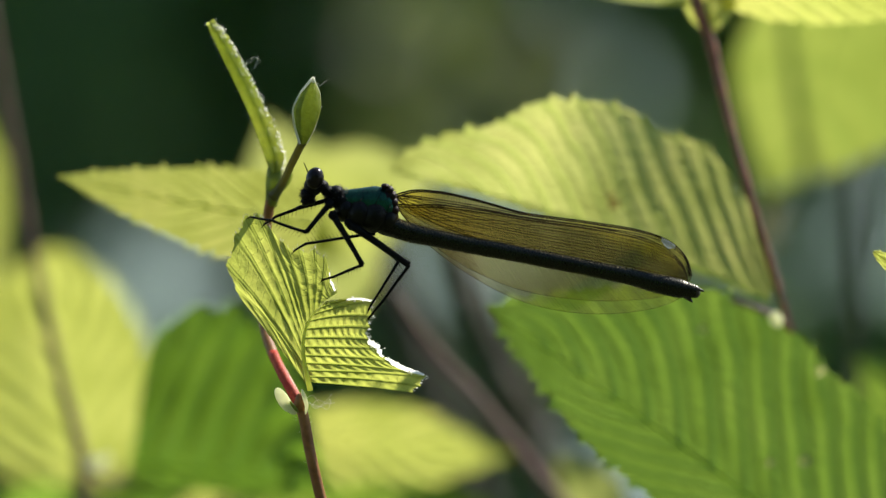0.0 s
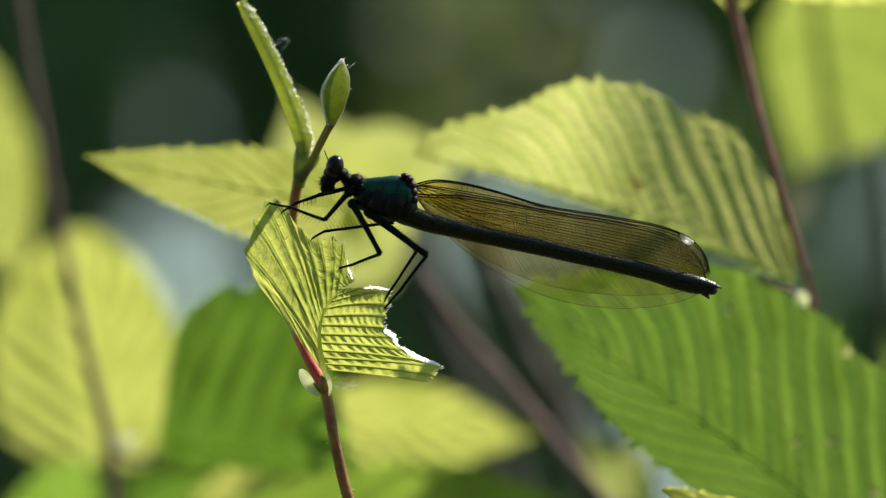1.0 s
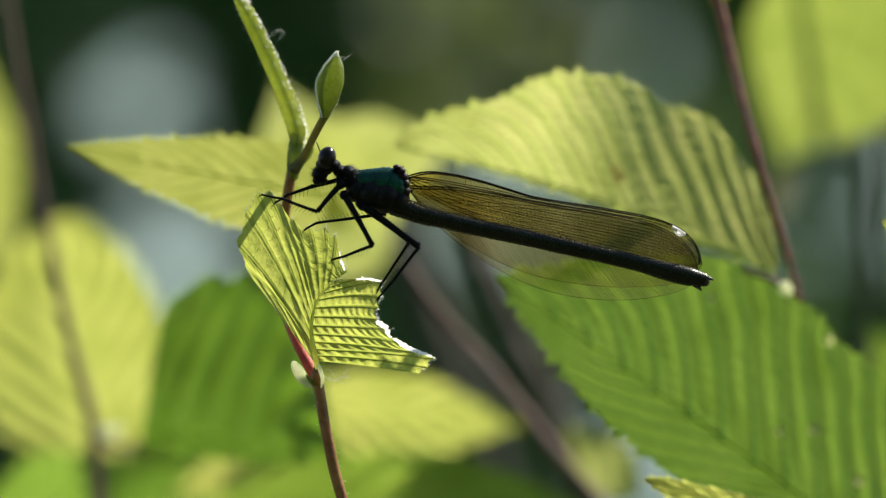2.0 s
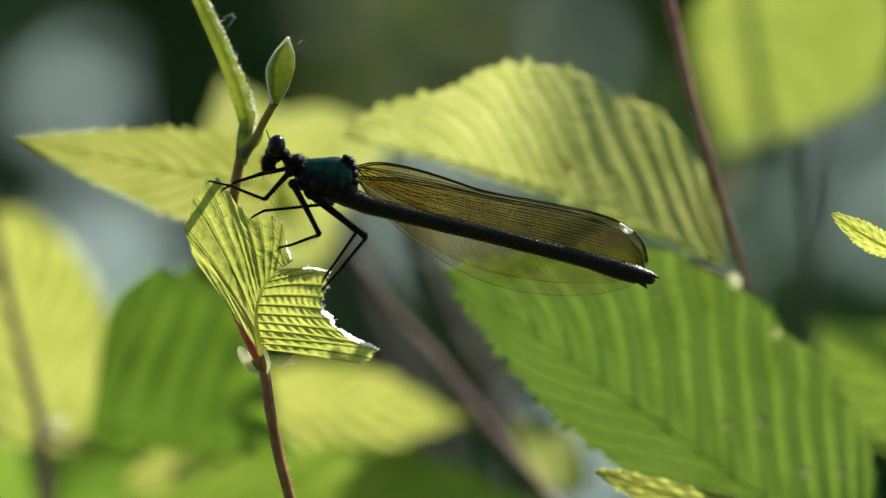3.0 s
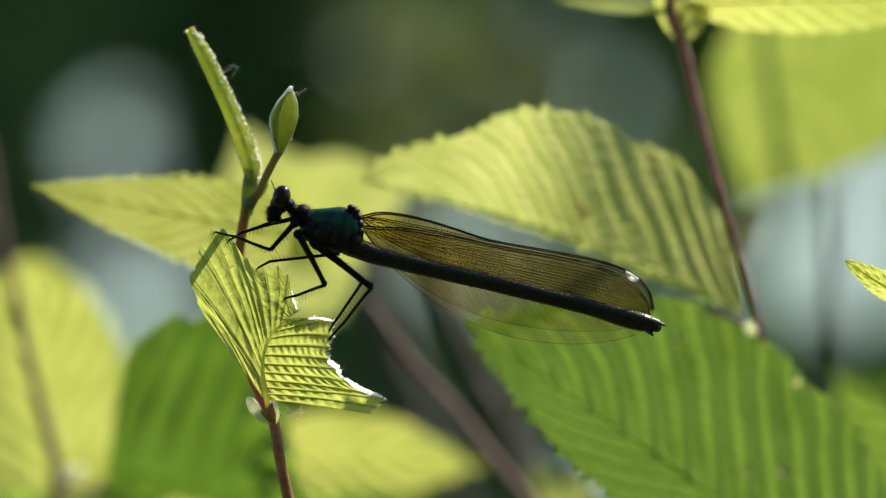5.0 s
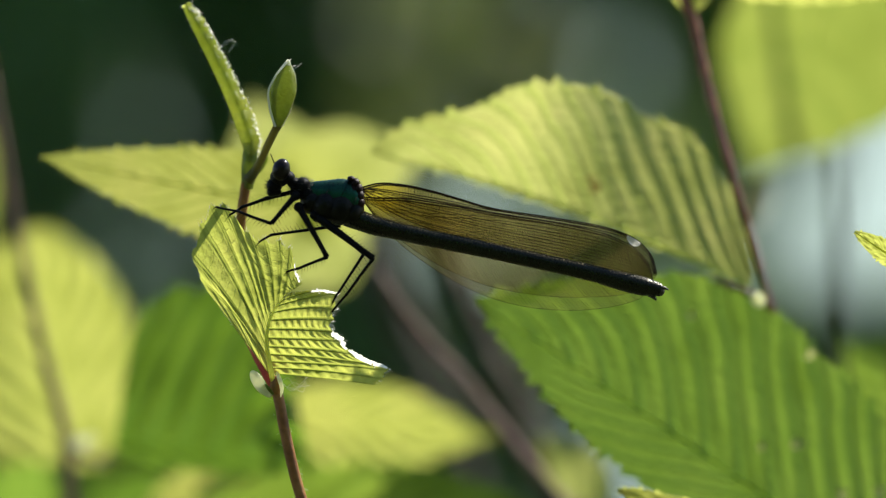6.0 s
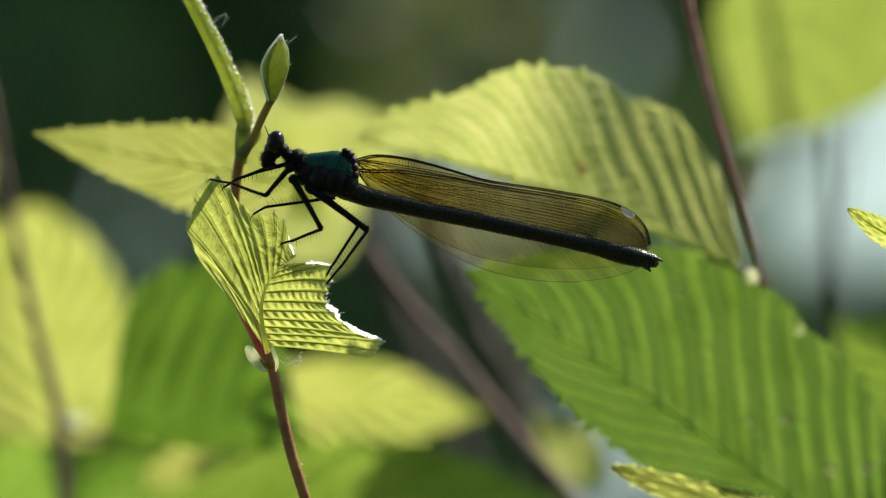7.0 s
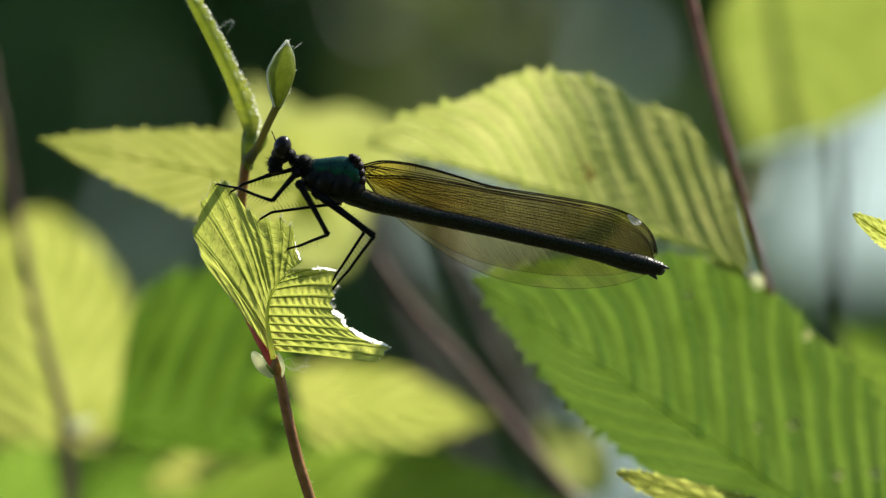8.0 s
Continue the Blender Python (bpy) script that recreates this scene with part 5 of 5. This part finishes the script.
    walk(DAMSEL, [(0.0, pose(-0.01142, -0.00200, 0.60916, 0.000, -0.916, 0.000)),
     (0.2, pose(-0.01213, -0.00200, 0.60772, 0.000, -0.679, 0.000)),
     (0.5, pose(-0.01255, -0.00200, 0.60811, 0.000, -0.324, 0.000)),
     (0.7, pose(-0.01235, -0.00200, 0.60836, 0.000, -0.030, 0.000)),
     (1.0, pose(-0.01212, -0.00200, 0.60811, 0.000, 0.413, 0.000)),
     (1.2, pose(-0.01262, -0.00200, 0.60755, 0.000, 0.419, 0.000)),
     (2.3, pose(-0.01074, -0.00200, 0.60837, 0.000, 0.453, 0.000)),
     (2.5, pose(-0.01201, -0.00200, 0.60870, 0.000, 0.460, 0.000)),
     (2.7, pose(-0.01280, -0.00200, 0.60838, 0.000, 1.051, 0.000)),
     (3.0, pose(-0.01132, -0.00200, 0.60824, 0.000, 1.938, 0.000)),
     (3.2, pose(-0.01127, -0.00200, 0.60868, 0.000, 1.196, 0.000)),
     (3.5, pose(-0.01291, -0.00200, 0.60818, 0.000, 0.083, 0.000)),
     (3.7, pose(-0.01230, -0.00200, 0.60762, 0.000, 0.320, 0.000)),
     (4.0, pose(-0.01320, -0.00200, 0.60788, 0.000, 0.675, 0.000)),
     (4.2, pose(-0.01295, -0.00200, 0.60822, 0.000, 1.328, 0.000)),
     (4.5, pose(-0.01149, -0.00200, 0.60778, 0.000, 2.308, 0.000)),
     (4.7, pose(-0.01181, -0.00200, 0.60790, 0.000, 2.015, 0.000)),
     (5.8, pose(-0.01285, -0.00200, 0.60793, 0.000, 0.404, 0.000)),
     (6.0, pose(-0.01314, -0.00200, 0.60779, 0.000, 0.111, 0.000)),
     (6.2, pose(-0.01289, -0.00200, 0.60752, 0.000, 0.044, 0.000)),
     (6.5, pose(-0.01290, -0.00200, 0.60814, 0.000, -0.056, 0.000)),
     (6.7, pose(-0.01294, -0.00200, 0.60791, 0.000, -0.033, 0.000)),
     (7.0, pose(-0.01301, -0.00200, 0.60835, 0.000, 0.000, 0.000)),
     (7.2, pose(-0.01315, -0.00200, 0.60808, 0.000, 0.154, 0.000)),
     (7.5, pose(-0.01295, -0.00200, 0.60843, 0.000, 0.384, 0.000)),
     (8.0, pose(-0.01286, -0.00200, 0.60830, 0.000, 0.353, 0.000))])
    walk(UPPER_LEAF, [(0.0, pose(-0.00260, 0.00000, 0.00367, 0.000, 0.521, 0.000)),
     (0.2, pose(-0.00252, 0.00000, 0.00367, 0.000, 0.352, 0.000)),
     (0.5, pose(-0.00240, 0.00000, 0.00368, 0.000, 0.098, 0.000)),
     (0.7, pose(-0.00256, 0.00000, 0.00357, 0.000, 0.190, 0.000)),
     (1.0, pose(-0.00281, 0.00000, 0.00340, 0.000, 0.328, 0.000)),
     (1.2, pose(-0.00287, 0.00000, 0.00338, 0.000, 0.280, 0.000)),
     (2.3, pose(-0.00322, 0.00000, 0.00325, 0.000, 0.015, 0.000)),
     (2.5, pose(-0.00327, 0.00000, 0.00323, 0.000, -0.033, 0.000)),
     (2.7, pose(-0.00324, 0.00000, 0.00334, 0.000, 0.043, 0.000)),
     (3.0, pose(-0.00320, 0.00000, 0.00352, 0.000, 0.158, 0.000)),
     (3.2, pose(-0.00296, 0.00000, 0.00360, 0.000, 0.657, 0.000)),
     (3.5, pose(-0.00260, 0.00000, 0.00371, 0.000, 1.407, 0.000)),
     (3.7, pose(-0.00266, 0.00000, 0.00376, 0.000, 1.456, 0.000)),
     (4.0, pose(-0.00275, 0.00000, 0.00383, 0.000, 1.530, 0.000)),
     (4.2, pose(-0.00295, 0.00000, 0.00377, 0.000, 1.159, 0.000)),
     (4.5, pose(-0.00325, 0.00000, 0.00368, 0.000, 0.604, 0.000)),
     (4.7, pose(-0.00320, 0.00000, 0.00360, 0.000, 0.658, 0.000)),
     (5.8, pose(-0.00290, 0.00000, 0.00316, 0.000, 0.959, 0.000)),
     (6.0, pose(-0.00285, 0.00000, 0.00308, 0.000, 1.014, 0.000)),
     (6.2, pose(-0.00305, 0.00000, 0.00291, 0.000, 0.756, 0.000)),
     (6.5, pose(-0.00336, 0.00000, 0.00267, 0.000, 0.370, 0.000)),
     (6.7, pose(-0.00338, 0.00000, 0.00267, 0.000, 0.222, 0.000)),
     (7.0, pose(-0.00342, 0.00000, 0.00268, 0.000, 0.000, 0.000)),
     (7.2, pose(-0.00339, 0.00000, 0.00270, 0.000, -0.010, 0.000)),
     (7.5, pose(-0.00336, 0.00000, 0.00273, 0.000, -0.025, 0.000)),
     (8.0, pose(-0.00305, 0.00000, 0.00271, 0.000, -0.099, 0.000))])
    walk(BIG_LEAF, [(0.0, pose(-0.00097, -0.00700, 0.00034, 0.000, 0.829, 0.000)),
     (0.2, pose(-0.00096, -0.00700, 0.00034, 0.000, 0.974, 0.000)),
     (0.5, pose(-0.00094, -0.00700, 0.00035, 0.000, 1.190, 0.000)),
     (0.7, pose(-0.00095, -0.00700, 0.00031, 0.000, 1.143, 0.000)),
     (1.0, pose(-0.00096, -0.00700, 0.00024, 0.000, 1.071, 0.000)),
     (1.2, pose(-0.00097, -0.00700, 0.00026, 0.000, 1.031, 0.000)),
     (2.3, pose(-0.00106, -0.00700, 0.00034, 0.000, 0.816, 0.000)),
     (2.5, pose(-0.00108, -0.00700, 0.00035, 0.000, 0.776, 0.000)),
     (2.7, pose(-0.00116, -0.00700, 0.00037, 0.000, 0.687, 0.000)),
     (3.0, pose(-0.00127, -0.00700, 0.00038, 0.000, 0.554, 0.000)),
     (3.2, pose(-0.00120, -0.00700, 0.00038, 0.000, 0.645, 0.000)),
     (3.5, pose(-0.00110, -0.00700, 0.00037, 0.000, 0.782, 0.000)),
     (3.7, pose(-0.00104, -0.00700, 0.00036, 0.000, 0.704, 0.000)),
     (4.0, pose(-0.00094, -0.00700, 0.00034, 0.000, 0.585, 0.000)),
     (4.2, pose(-0.00093, -0.00700, 0.00033, 0.000, 0.740, 0.000)),
     (4.5, pose(-0.00090, -0.00700, 0.00032, 0.000, 0.973, 0.000)),
     (4.7, pose(-0.00081, -0.00700, 0.00025, 0.000, 0.759, 0.000)),
     (5.8, pose(-0.00032, -0.00700, -0.00014, 0.000, -0.420, 0.000)),
     (6.0, pose(-0.00023, -0.00700, -0.00021, 0.000, -0.634, 0.000)),
     (6.2, pose(-0.00034, -0.00700, -0.00012, 0.000, -0.464, 0.000)),
     (6.5, pose(-0.00050, -0.00700, 0.00000, 0.000, -0.210, 0.000)),
     (6.7, pose(-0.00056, -0.00700, 0.00003, 0.000, -0.126, 0.000)),
     (7.0, pose(-0.00064, -0.00700, 0.00008, 0.000, 0.000, 0.000)),
     (7.2, pose(-0.00065, -0.00700, 0.00005, 0.000, 0.003, 0.000)),
     (7.5, pose(-0.00067, -0.00700, 0.00002, 0.000, 0.008, 0.000)),
     (8.0, pose(-0.00039, -0.00700, 0.00001, 0.000, -0.275, 0.000))])
    walk(LEFT_SHOOT, [(t, pose(-0.52, 3.40, 0, 0, a, 0)) for t, a in ((0.0, 0.5), (0.6, -0.5), (1.2, -1.5), (2.1, -13.0), (3.2, -14.0), (4.2, -12.5), (5.0, -4.0), (5.8, -1.0), (6.8, 0.5), (8.0, 0.0))])
    walk(LOW_SHOOT, [(t, pose(-0.38, 3.38, 0, 0, a, 0)) for t, a in ((0.0, -9.0), (1.2, -13.0), (2.4, -17.0), (3.6, -21.0), (4.6, -22.0), (5.6, -6.0), (6.4, -0.6), (8.0, 0.0))])
    walk(RIGHT_SHOOT, [(t, pose(0.69, 3.40, 0, 0, a, 0)) for t, a in ((0.0, 0.0), (1.2, -0.6), (2.4, 0.5), (3.8, 1.0), (4.7, 9.0), (5.6, 20.0), (6.8, 22.0), (8.0, 21.0))])


motions()
